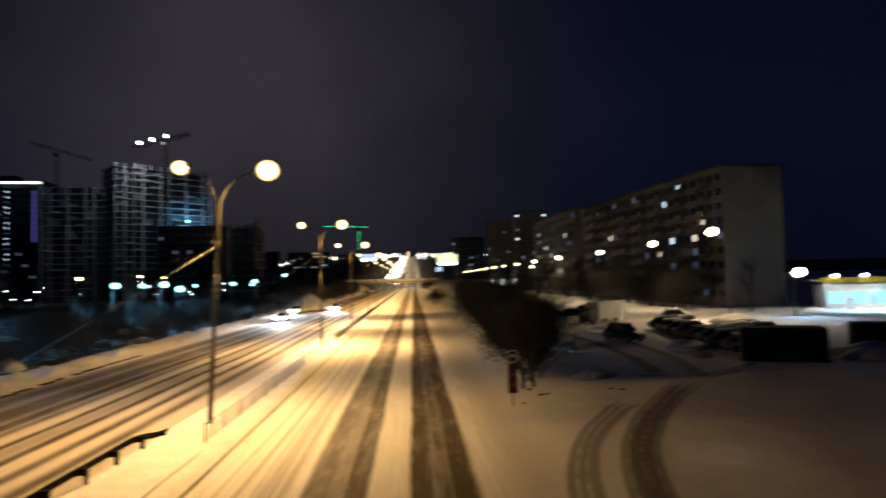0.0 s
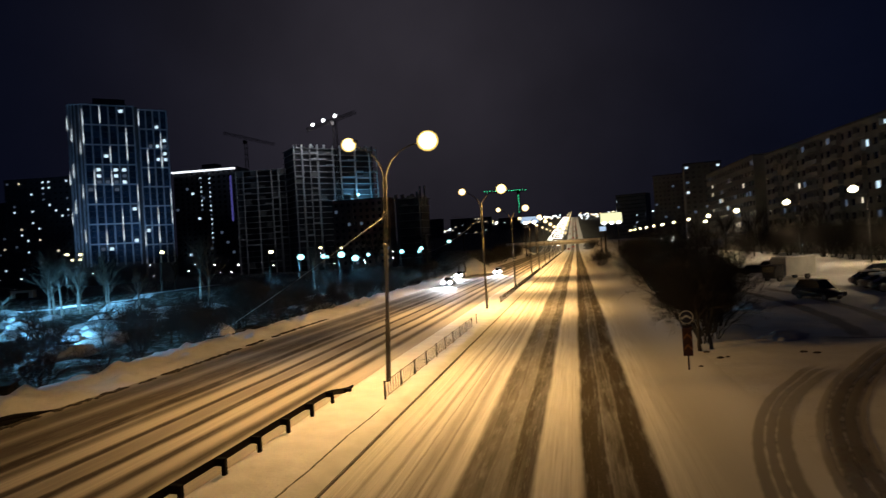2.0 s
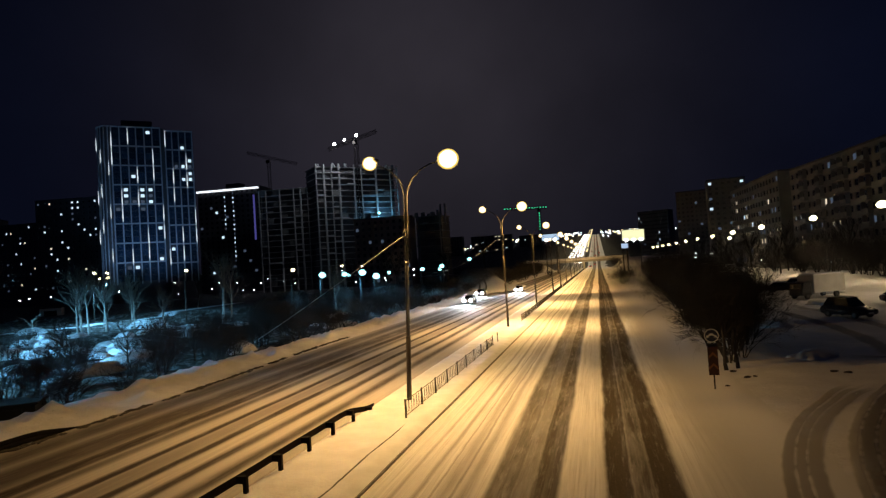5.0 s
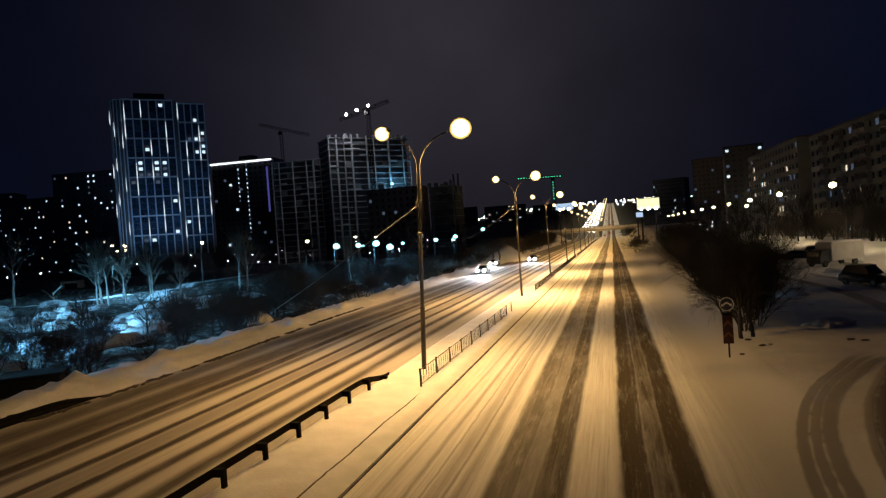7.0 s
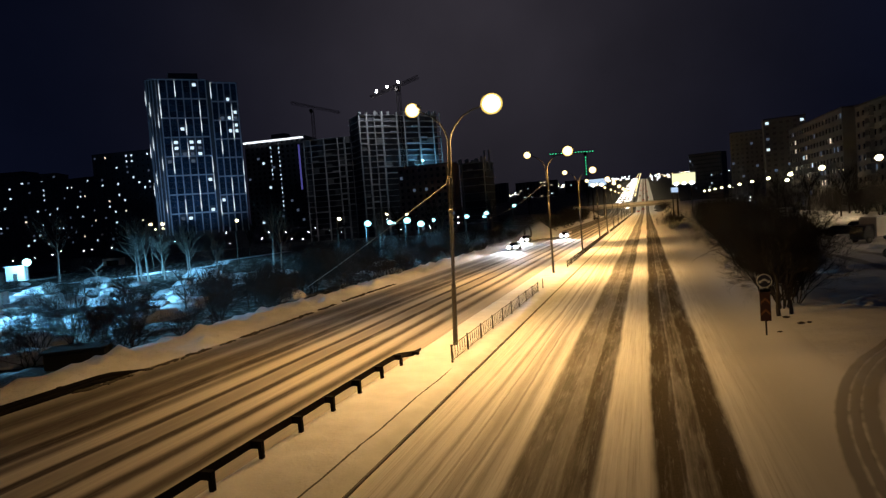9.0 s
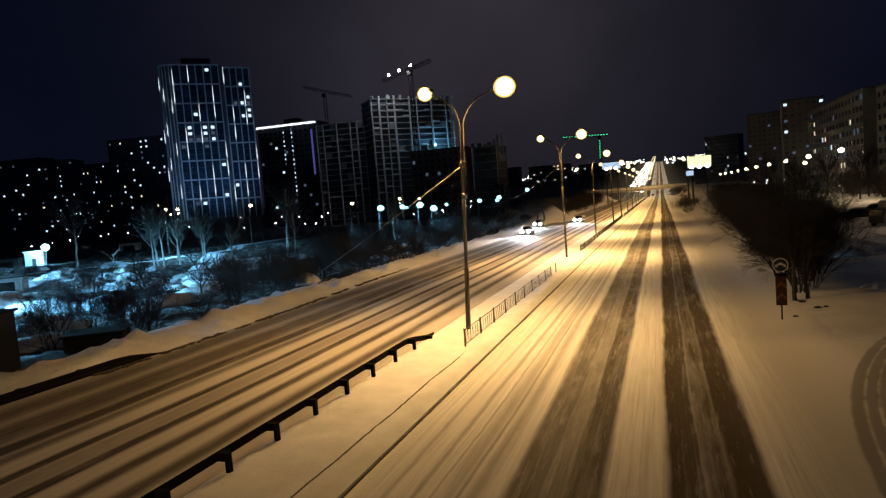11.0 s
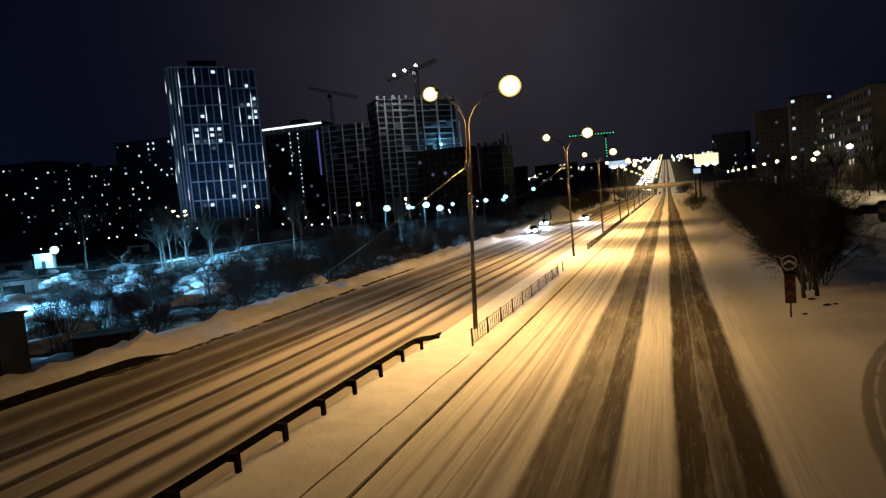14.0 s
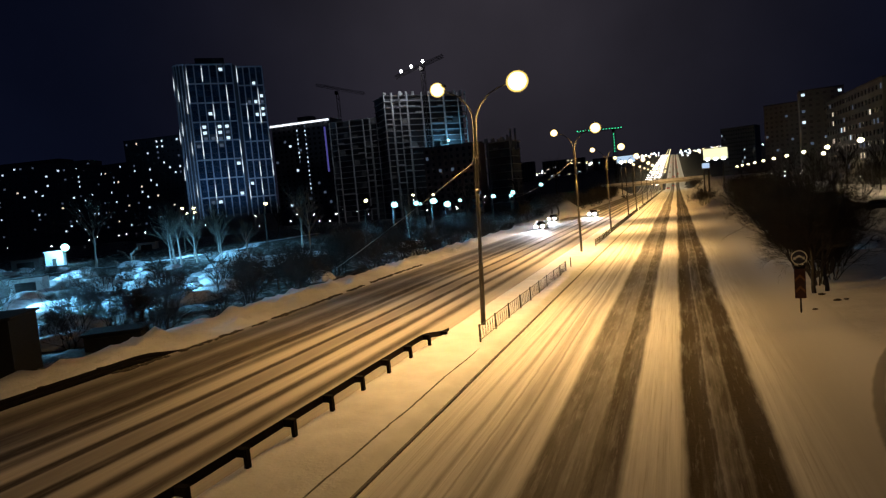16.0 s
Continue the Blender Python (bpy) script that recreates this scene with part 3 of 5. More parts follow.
def median_fence(x, y0, y1, span, single_bars, label):
    f = thing("fence", (x, y0, 0.17), label, "fence", "low fences on the central strip")
    n = round((y1 - y0) / span)
    span = (y1 - y0) / n
    for i in range(n + 1):
        share("post", POSTMESH, f, (0, i * span, 0.0))
        if i == n:
            break
        for z, r in ((0.80, 0.022), (0.12, 0.018)):
            bm = bmesh.new()
            tube(bm, [(0, i * span, z), (0, (i + 1) * span, z)], [r, r], 5)
            part("rail", bm, DARKSTEEL, f)
        if single_bars:
            for k in range(1, 13):
                b = share("bar", BAR, f, (0, i * span + k * span / 13, 0.15))
                b.rotation_euler = (0.16 if k % 2 else -0.16, 0, 0)
        elif span < 5:
            for k in range(1, 10):
                share("bar", BAR, f, (0, i * span + k * span / 10, 0.15), 0, (1.6, 1.6, 1.05))
        else:
            bm = bmesh.new()
            for k in range(1, 14):
                yy = i * span + k * span / 14
                box(bm, -0.012, 0.012, yy - 0.012, yy + 0.012, 0.12, 0.80)
            tagged(part("infill", bm, DARKSTEEL, f), "", "", "", "stuff")
    return f


median_fence(-9.1, 27.5, 52.0, 2.72, True, "low dark metal fence with slanted bars half buried in snow")
lone = thing("marker_post", (-9.1, 54.6, 0.17), "lone dark metal post standing in the snow", "post")
share("post", POSTMESH, lone, (0, 0, 0))
median_fence(-9.1, 72.7, 157.0, 4.0, False, "low dark metal fence along the snowy central strip")
median_fence(-9.0, 161.0, 405.0, 8.0, False, "far low dark metal fence along the snowy central strip")


def guard_rail(x, y0, y1, spacing, zt, side, label, dip=True, deep=1.0, steel=RUSTY):
    g = thing("guard_rail", (x, 0, 0), label, "guard rail")
    bm = bmesh.new()
    prof = [(0, 0.0), (0.05, -0.03), (0.05, -0.10), (0.0, -0.15), (0.05, -0.20), (0.05, -0.27), (0, -0.31), (-0.02, -0.31), (-0.02, 0)]
    ys = [y0 + (y1 - y0) * k / 60 for k in range(61)]
    prev = None
    for y in ys:
        d = -0.50 * smooth(y1 - 4.0, y1, y) if dip else 0
        wob = 0.03 * noise.noise((x, y * 0.3, 0))
        row = [bm.verts.new((side * px + wob, y, zt + pz * deep + d)) for px, pz in prof]
        if prev:
            for k in range(len(prof)):
                bm.faces.new((prev[k], prev[(k + 1) % len(prof)], row[(k + 1) % len(prof)], row[k]))
        prev = row
    part("beam", bm, steel, g)
    y = y0 + 0.6
    while y < y1 - 0.8:
        d = -0.50 * smooth(y1 - 4.0, y1, y) if dip else 0
        bm = bmesh.new()
        box(bm, -side * 0.30 - 0.06, -side * 0.30 + 0.06, y - 0.08, y + 0.08, -0.2, zt - 0.04 + d)
        box(bm, min(0, -side * 0.30), max(0, -side * 0.30), y - 0.10, y + 0.10, zt - 0.26 + d, zt - 0.03 + d)
        part("post", bm, steel, g)
        y += spacing
    return g


guard_rail(-11.75, -12.0, 30.3, 2.25, 0.78, -1, "dark rusty steel guard rail dipping into the snow", True, 0.85, BLACKRAIL)
guard_rail(-26.5, -12.0, 27.5, 3.0, 0.52, 1, "blackened steel guard rail against the snow bank", True, 1.45, BLACKRAIL)
bm = bmesh.new()
rng = random.Random(29)
for k in range(420):
    y = 22 + 42 * rng.random()
    if noise.noise((0, y * 0.45, 1)) < -0.2:
        continue
    xx = -26.15 - 1.2 * smooth(30, 60, y) + 0.12 * noise.noise((0, y * 1.3, 6)) + rng.gauss(0, 0.09)
    w = rng.uniform(0.04, 0.13)
    bmesh.ops.create_icosphere(bm, subdivisions=1, radius=1, matrix=Matrix.Translation((xx, y, 0.07)) @ Matrix.Rotation(rng.uniform(-0.5, 0.5), 4, "Z") @ Matrix.Diagonal((w, w * rng.uniform(1.2, 3.6), w * 0.8, 1)))
tagged(link_mesh("dirt_clods", bm, STONE), "line of frozen dark clods along the bank", "clods", "", "stuff")


# ---------------------------------------------------------------- sign at the turn-off
def road_sign(loc):
    s = thing("road_sign", loc, "round arrow sign over a red chevron panel on a pole", "road sign")
    bm = bmesh.new()
    tube(bm, [(0, 0, -0.3), (0, 0, 3.05)], [0.04, 0.04], 8)
    part("pole", bm, DARKSTEEL, s, "", True)
    turn = Matrix.Rotation(radians(90), 4, "X")
    bm = bmesh.new()
    bmesh.ops.create_cone(bm, cap_ends=True, segments=32, radius1=0.34, radius2=0.34, depth=0.03, matrix=Matrix.Translation((0, -0.06, 2.66)) @ turn)
    disc = part("disc", bm, SIGNBLUE, s, "dark blue disc")
    bm = bmesh.new()
    n = 40
    ring = []
    for k in range(n):
        a = 2 * math.pi * k / n
        ring.append([bm.verts.new((r * math.cos(a), -0.079 - (0 if j < 2 else -0.01), 2.66 + r * math.sin(a))) for j, r in enumerate((0.345, 0.30))])
    for k in range(n):
        bm.faces.new((ring[k][0], ring[k][1], ring[(k + 1) % n][1], ring[(k + 1) % n][0]))
    part("rim", bm, SIGNWHITE, disc, "white rim")
    bm = bmesh.new()
    for sx in (-1, 1):
        pts = [(0.0, 2.77), (0.05 * sx, 2.77), (0.19 * sx, 2.66), (0.23 * sx, 2.70), (0.25 * sx, 2.55), (0.11 * sx, 2.57), (0.15 * sx, 2.61), (0.0, 2.68)]
        vs = [bm.verts.new((x, -0.080, z)) for x, z in pts]
        bm.faces.new(vs if sx < 0 else vs[::-1])
    part("arrow", bm, SIGNWHITE, disc, "white split arrow")
    bm = bmesh.new()
    box(bm, -0.24, 0.24, -0.07, -0.04, 0.68, 2.12)
    bevelled(bm, 0.01)
    panel = part("marker_panel", bm, SIGNRED, s, "dark red marker panel")
    for zc in (1.0, 1.55):
        bm = bmesh.new()
        vs = [bm.verts.new((x, -0.075, z)) for x, z in ((-0.21, zc - 0.06), (0, zc + 0.16), (0.21, zc - 0.06), (0.21, zc + 0.07), (0, zc + 0.30), (-0.21, zc + 0.07))]
        bm.faces.new(vs)
        part("chevron", bm, CHEVRON, panel, "faded pale chevron")
    bm = bmesh.new()
    vs = [bm.verts.new((x, -0.072, z)) for x, z in ((-0.22, 2.12), (0.22, 2.12), (0.26, 2.26), (0.12, 2.30), (0, 2.20), (-0.12, 2.30), (-0.26, 2.26))]
    bm.faces.new(vs)
    bm.faces.ensure_lookup_table()
    bmesh.ops.solidify(bm, geom=bm.faces[:], thickness=0.02)
    part("top_plate", bm, SIGNWHITE, s, "small pale plate")
    return s


road_sign((5.25, 33.5, 0.1))


def clod(loc, s):
    bm = bmesh.new()
    bmesh.ops.create_icosphere(bm, subdivisions=2, radius=1)
    for v in bm.verts:
        v.co *= 1 + 0.5 * noise.noise(v.co * 1.6 + Vector(loc))
        v.co = Vector((v.co.x * s, v.co.y * s * 0.6, v.co.z * s * 0.35))
    ob = link_mesh("clod", bm, STONE)
    ob.location = loc
    return tagged(ob, "dark frozen clod lying on the snow", "clod", "clods by the sign")


for x, y, s in ((5.9, 33.9, 0.22), (7.3, 36.1, 0.3), (7.7, 36.2, 0.2), (11.6, 36.5, 0.3), (12.1, 36.1, 0.3), (6.9, 37.6, 0.3)):
    clod((x, y, ground_z(x, y) + 0.04), s * 0.62)


# ---------------------------------------------------------------- trees and shrubs
def grow(bm, p, d, length, radius, depth, rng, sides, spread, lift, twigs):
    n = 4
    pts, radii = [p], [radius]
    q, dd = Vector(p), Vector(d)
    for i in range(n):
        dd = (dd + Vector((rng.uniform(-1, 1), rng.uniform(-1, 1), rng.uniform(-0.6, 1) * lift)) * 0.22).normalized()
        q = q + dd * length / n
        pts.append(q.copy())
        radii.append(max(0.004, radius * (1 - 0.55 * (i + 1) / n)))
    tube(bm, pts, radii, sides, False)
    if depth <= 0:
        return
    kids = rng.randint(*twigs)
    for k in range(kids):
        j = rng.uniform(0.3, 1.0) * n
        i0 = min(n - 1, int(j))
        base = pts[i0].lerp(pts[i0 + 1], j - i0)
        axis = Vector((rng.uniform(-1, 1), rng.uniform(-1, 1), rng.uniform(-1, 1))).normalized()
        nd = (dd + axis * spread + Vector((0, 0, lift * 0.2))).normalized()
        grow(bm, base, nd, length * rng.uniform(0.45, 0.75), max(0.005, radii[i0] * 0.6), depth - 1, rng, 4 if depth > 1 else 3, spread, lift, twigs)


def shrub(seed, height, width, stems, depth, label, bark, twig, thick=0.05, twigs=(4, 6), group="shrubs"):
    rng = random.Random(seed)
    t = thing("shrub", (0, 0, 0), label, "shrub", group)
    tb, cb = bmesh.new(), bmesh.new()
    for s in range(stems):
        a = 2 * math.pi * (s + rng.random()) / stems
        out = rng.uniform(0.1, 1.0) * width / height
        d = Vector((math.cos(a) * out, math.sin(a) * out, 1)).normalized()
        base = Vector((math.cos(a) * 0.2, math.sin(a) * 0.2, -0.2))
        first = base + d * height * 0.3
        tube(tb, [base, base.lerp(first, 0.5) + Vector((rng.uniform(-.05, .05), rng.uniform(-.05, .05), 0)), first], [thick, thick * 0.85, thick * 0.7], 6)
        for k in range(3):
            nd = (d + Vector((rng.uniform(-1, 1), rng.uniform(-1, 1), rng.uniform(-0.4, 0.6))) * 0.5).normalized()
            grow(cb, first.lerp(base, rng.uniform(0, 0.5)), nd, height * rng.uniform(0.4, 0.62), thick * 0.6, depth, rng, 4, 0.75, 0.3, twigs)
    part("stem", tb, bark, t)
    part("crown", cb, twig, t)
    return t


def bare_tree(seed, height, label, bark, twig, radius=0.2, spread=0.6, depth=3, group="bare trees", fork=0.35, twigs=(4, 6)):
    rng = random.Random(seed)
    t = thing("tree", (0, 0, 0), label, "tree", group)
    tb, cb = bmesh.new(), bmesh.new()
    pts, p = [Vector((0, 0, -0.3))], Vector((0, 0, -0.3))
    for k in range(6):
        p = p + Vector((rng.uniform(-0.12, 0.12), rng.uniform(-0.12, 0.12), 1)) * height * 0.75 / 6
        pts.append(p.copy())
    tube(tb, pts, [radius * (1 - 0.13 * k) for k in range(7)], 8)
    for k in range(11):
        f = rng.uniform(fork, 1.0) * 5.9
        i = min(5, int(f))
        base = pts[i].lerp(pts[i + 1], f - i)
        a = rng.uniform(0, 6.28)
        nd = Vector((math.cos(a) * spread, math.sin(a) * spread, 1)).normalized()
        grow(cb, base, nd, height * rng.uniform(0.25, 0.42), radius * 0.4, depth - 1, rng, 4, 0.6, 0.5, twigs)
    part("trunk", tb, bark, t, "", True)
    part("crown", cb, twig, t)
    return t


# the dark thicket beside the right verge
def place(src, spots, used=[]):
    first = src.name not in used
    for x, y, s, r in spots:
        z = ground_z(x, y) - 0.05
        if first:
            src.location, src.rotation_euler, src.scale = (x, y, z), (0, 0, r), (s, s, s)
            used.append(src.name)
            first = False
        else:
            c = copy_thing(src, pose(x, y, z, 0, 0, math.degrees(r)))
            c.scale = (s, s, s)


DENSE = "dense dark leafless shrub on the snowy verge"
thick_a = shrub(11, 6.2, 3.4, 8, 3, DENSE, BARK, TWIG, 0.07, (4, 6), "verge shrubs")
thick_b = shrub(12, 5.0, 3.8, 8, 3, DENSE, BARK, TWIG, 0.06, (4, 6), "verge shrubs")
thick_c = shrub(13, 4.4, 3.4, 7, 3, DENSE, BARK, TWIG, 0.05, (4, 6), "verge shrubs")
rng = random.Random(5)
sign_tree = bare_tree(36, 5.6, "dense dark leafless tree standing behind the road sign", BARK, TWIG, 0.13, 1.0, 4, "verge trees", 0.2, (5, 6))
place(sign_tree, [(6.7, 38.3, 1.0, 0.4), (7.4, 38.8, 0.95, 2.4)])
spots_a, spots_b, spots_c = [(7.4, 40.8, 0.78, 0.3)], [(7.8, 43.5, 0.85, 1.0)], [(8.2, 41.8, 0.70, 2.0)]
for k in range(27):
    y = 46 + 84 * (k / 26) ** 1.2
    x = 8.0 + rng.uniform(-0.6, 1.8) + 0.055 * (y - 46)
    (spots_a, spots_b, spots_c)[k % 3].append((x, y, rng.uniform(0.45, 1.1), rng.uniform(0, 6.28)))
for k in range(22):
    y = 45 + 88 * (k / 21) ** 1.1
    x = 7.6 + rng.uniform(-0.6, 1.4) + 0.055 * (y - 45)
    (spots_a, spots_b, spots_c)[k % 3].append((x, y, rng.uniform(0.4, 1.05), rng.uniform(0, 6.28)))
for k in range(18):
    spots_b.append((51 + rng.uniform(-2.5, 2.5) - 0.03 * k, 118 + 5.2 * k + rng.uniform(-1.5, 1.5), rng.uniform(0.9, 1.6), rng.uniform(0, 6.28)))
place(thick_a, spots_a)
place(thick_b, spots_b)
place(thick_c, spots_c)
small = shrub(14, 3.6, 2.4, 8, 3, "small dark leafless shrub beside the carriageway", BARK, TWIG, 0.04, (4, 6), "verge shrubs far off")
place(small, [(5.8, 164, 1.25, 0), (7.2, 172, 1.1, 1), (15, 205, 1.2, 2), (19, 225, 1.3, 3), (22, 250, 1.4, 4), (26, 280, 1.5, 5), (24, 310, 1.4, 0.5), (28, 335, 1.6, 1.5),
              (10.5, 392, 1.9, 2.2), (-22.5, 300, 0.8, 1), (-29.0, 206, 1.3, 3), (-29, 232, 1.7, 0.2), (-29, 250, 1.9, 4), (-31, 275, 2.0, 2), (-29.5, 300, 2.0, 5), (-33, 325, 2.0, 1.1)])

# snow mounds over the brambles of the field
def mound(seed):
    bm = bmesh.new()
    bmesh.ops.create_icosphere(bm, subdivisions=4, radius=1)
    off = Vector((seed * 7.3, seed * 3.1, 0))
    for v in bm.verts:
        v.co *= 1 + 0.3 * noise.noise(v.co * 1.1 + off) + 0.14 * noise.noise(v.co * 3.2 + off) + 0.09 * noise.noise(v.co * 8 + off)
        v.co = Vector((v.co.x * 2.7, v.co.y * 1.7, v.co.z * (0.75 if v.co.z > 0 else 0.4)))
    return tagged(link_mesh("snow_mound", bm, SNOW_WEEDS, None, "", True), "lumpy snow mound over brambles in the field", "snow mound", "snow mounds")


MOUNDS = [mound(k) for k in range(5)]
rng = random.Random(61)
used_m = set()
for k in range(105):
    y = 28 + 78 * rng.random()
    x = -38 - (y * 1.15) * rng.random() ** 0.8
    if x < -1.45 * y - 12:
        continue
    s = rng.uniform(0.55, 1.25)
    i = k % 5
    if i in used_m:
        ob = MOUNDS[i].copy()
        scene.collection.objects.link(ob)
    else:
        ob = MOUNDS[i]
        used_m.add(i)
    ob.location = (x, y, ground_z(x, y) + 0.1)
    ob.rotation_euler = (0, 0, rng.uniform(0, 6.28))
    ob.scale = (s * rng.uniform(0.8, 1.4), s, s * rng.uniform(0.8, 1.5))

# shrubs and brush past the snow bank
brush = shrub(21, 2.6, 2.2, 8, 2, "leafless brush standing in the drifted field", BARK, TWIG, 0.03, (4, 6), "field brush")
brush_b = shrub(22, 3.4, 2.4, 7, 3, "tall leafless brush standing in the drifted field", BARK, TWIG, 0.035, (4, 5), "field brush")
sa, sb = [], []
rng = random.Random(8)
for k in range(120):
    y = rng.uniform(22, 165)
    edge = -34.0 - rng.random() ** 1.6 * (6 + 0.28 * y)
    if noise.noise((edge * 0.1, y * 0.1, 3)) < -0.12 and edge < -37:
        continue
    (sa if k % 2 else sb).append((edge, y, rng.uniform(0.7, 1.35), rng.uniform(0, 6.28)))
for k in range(60):
    x, y = rng.uniform(-112, -40), rng.uniform(36, 105)
    if noise.noise((x * 0.08, y * 0.08, 11)) < 0.05:
        continue
    (sa if k % 2 else sb).append((x, y, rng.uniform(0.6, 1.1), rng.uniform(0, 6.28)))
for k in range(34):
    y = 52 + 95 * rng.random()
    (sa if k % 2 else sb).append((-35.5 - rng.random() * (4 + 0.13 * y), y, rng.uniform(0.8, 1.5), rng.uniform(0, 6.28)))
place(brush, sa)
place(brush_b, sb)

garden = bare_tree(37, 4.8, "small dark leafless garden tree among snow mounds", BARK, TWIG, 0.12, 0.9, 3, "garden trees", 0.25, (4, 5))
garden_b = bare_tree(38, 4.2, "low dark leafless garden tree with spreading limbs", BARK, TWIG, 0.10, 1.1, 3, "garden trees", 0.2, (4, 5))
place(garden, [(-44.5, 43.5, 1.1, 0), (-51.0, 40.5, 0.9, 1.1), (-47.5, 54, 1.0, 2.2), (-60, 58, 0.9, 3.0), (-41.0, 56, 1.0, 4.0), (-72, 70, 0.9, 5.1), (-43.0, 74, 1.0, 0.4)])
place(garden_b, [(-48.0, 38.5, 0.9, 0.5), (-55.5, 47.5, 1.0, 1.7), (-66.0, 54.0, 0.9, 2.9), (-52.5, 66, 1.1, 3.7), (-63, 76, 1.0, 4.4), (-84, 74, 0.9, 5.6), (-46, 92, 1.2, 1.2)])
sapling = bare_tree(39, 5.5, "pale forked sapling lit by a cold lamp", PALEBARK, PALETWIG, 0.13, 1.2, 2, "garden trees", 0.3, (2, 3))
place(sapling, [(-91.0, 83.0, 1.0, 0.8)])

poplar = bare_tree(31, 12.5, "bare pale poplar standing by the lit field", PALEBARK, PALETWIG, 0.26, 0.45, 3, "poplars")
poplar_b = bare_tree(32, 11.0, "bare pale poplar with a forked crown by the lit field", PALEBARK, PALETWIG, 0.22, 0.55, 3, "poplars")
place(poplar, [(-98, 100, 1.0, 0), (-93.5, 97, 0.95, 1.3), (-90, 104, 0.85, 2.0), (-122, 101, 1.2, 3), (-79, 118, 1.1, 4)])
place(poplar_b, [(-96, 97, 1.0, 0.4), (-91.5, 99, 1.0, 2.3), (-87, 101, 0.8, 3.3), (-66, 101, 1.05, 4.2), (-104, 112, 1.0, 5), (-73, 92, 0.7, 1.0), (-58, 130, 1.0, 2.0)])
street_tree = bare_tree(33, 10.0, "bare dark street tree", BARK, TWIG, 0.2, 0.55, 3, "street trees")
place(street_tree, [(43, 132, 1.0, 0), (52, 148, 1.1, 1), (44, 170, 1.0, 2), (54, 118, 1.05, 3), (50, 186, 1.2, 4), (45, 205, 1.1, 5), (40, 222, 1.2, 1.4), (53, 240, 1.2, 2.4),
                    (58, 104, 0.9, 0.7), (38, 250, 1.2, 0.9), (36, 190, 0.9, 3.6), (-60, 180, 1.2, 0.3), (-70, 200, 1.3, 1.2), (-52, 215, 1.3, 2.2), (-84, 205, 1.2, 3.1), (-45, 250, 1.3, 4.1), (-100, 190, 1.2, 5.0), (-115, 160, 1.1, 0.6), (-130, 150, 1.1, 2.1), (-145, 170, 1.2, 1.0)])

# ---------------------------------------------------------------- the overpass
over = thing("overpass", (0, BRIDGE_Y, 0), "low concrete overpass crossing the snowy road", "bridge")
bm = bmesh.new()
box(bm, -46, 20, -6, 6, 5.1, 6.5)
bevelled(bm, 0.1)
part("deck", bm, CONCRETE, over)
for y in (-6.1, 5.9):
    bm = bmesh.new()
    box(bm, -46, 20, y, y + 0.2, 6.5, 7.9)
    part("parapet", bm, PALECON, over)
for x in (-9.0, -25.8):
    for y in (-4, 0, 4):
        bm = bmesh.new()
        box(bm, x - 0.6, x + 0.6, y - 0.6, y + 0.6, -0.3, 5.3)
        bevelled(bm, 0.12)
        part("pier", bm, CONCRETE, over)
for x0, x1 in ((-27.5, -40), (8.5, 19)):
    bm = bmesh.new()
    v = [bm.verts.new((x, y, z)) for y in (-6.3, 6.3) for x, z in ((x0, 5.3), (x1, 5.3), (x1, 2.5))]
    bm.faces.new(v[:3])
    bm.faces.new(v[3:][::-1])
    for i, j in ((0, 1), (1, 2), (2, 0)):
        bm.faces.new((v[i], v[j], v[3 + j], v[3 + i]))
    bmesh.ops.recalc_face_normals(bm, faces=bm.faces[:])
    part("abutment", bm, DECK, over)
for y in (-6.15, 5.85):
    bm = bmesh.new()
    box(bm, -46, 20, y, y + 0.3, 7.9, 8.05)
    bevelled(bm, 0.04)
    part("snow_cap", bm, SNOW_CAP, over, "line of snow on the parapet")
bm = bmesh.new()
box(bm, -46, 20, -5.9, 5.9, 6.5, 6.6)
part("roadway", bm, SNOW, over, "snowy roadway")

# ---------------------------------------------------------------- buildings
def shared_mesh(name, material, fill, bevel=0.0):
    bm = bmesh.new()
    fill(bm)
    if bevel:
        bevelled(bm, bevel)
    me = bpy.data.meshes.new(name)
    bm.to_mesh(me)
    bm.free()
    me.materials.append(material)
    return me


def pane_set(w, h, unlit=PANE):
    def fill(bm):
        box(bm, -w / 2, w / 2, 0, 0.08, 0, h)
    return {k: shared_mesh("window", m, fill) for k, m in (("off", unlit), ("cool", LIT_COOL), ("warm", LIT_WARM), ("dim", LIT_DIM))}


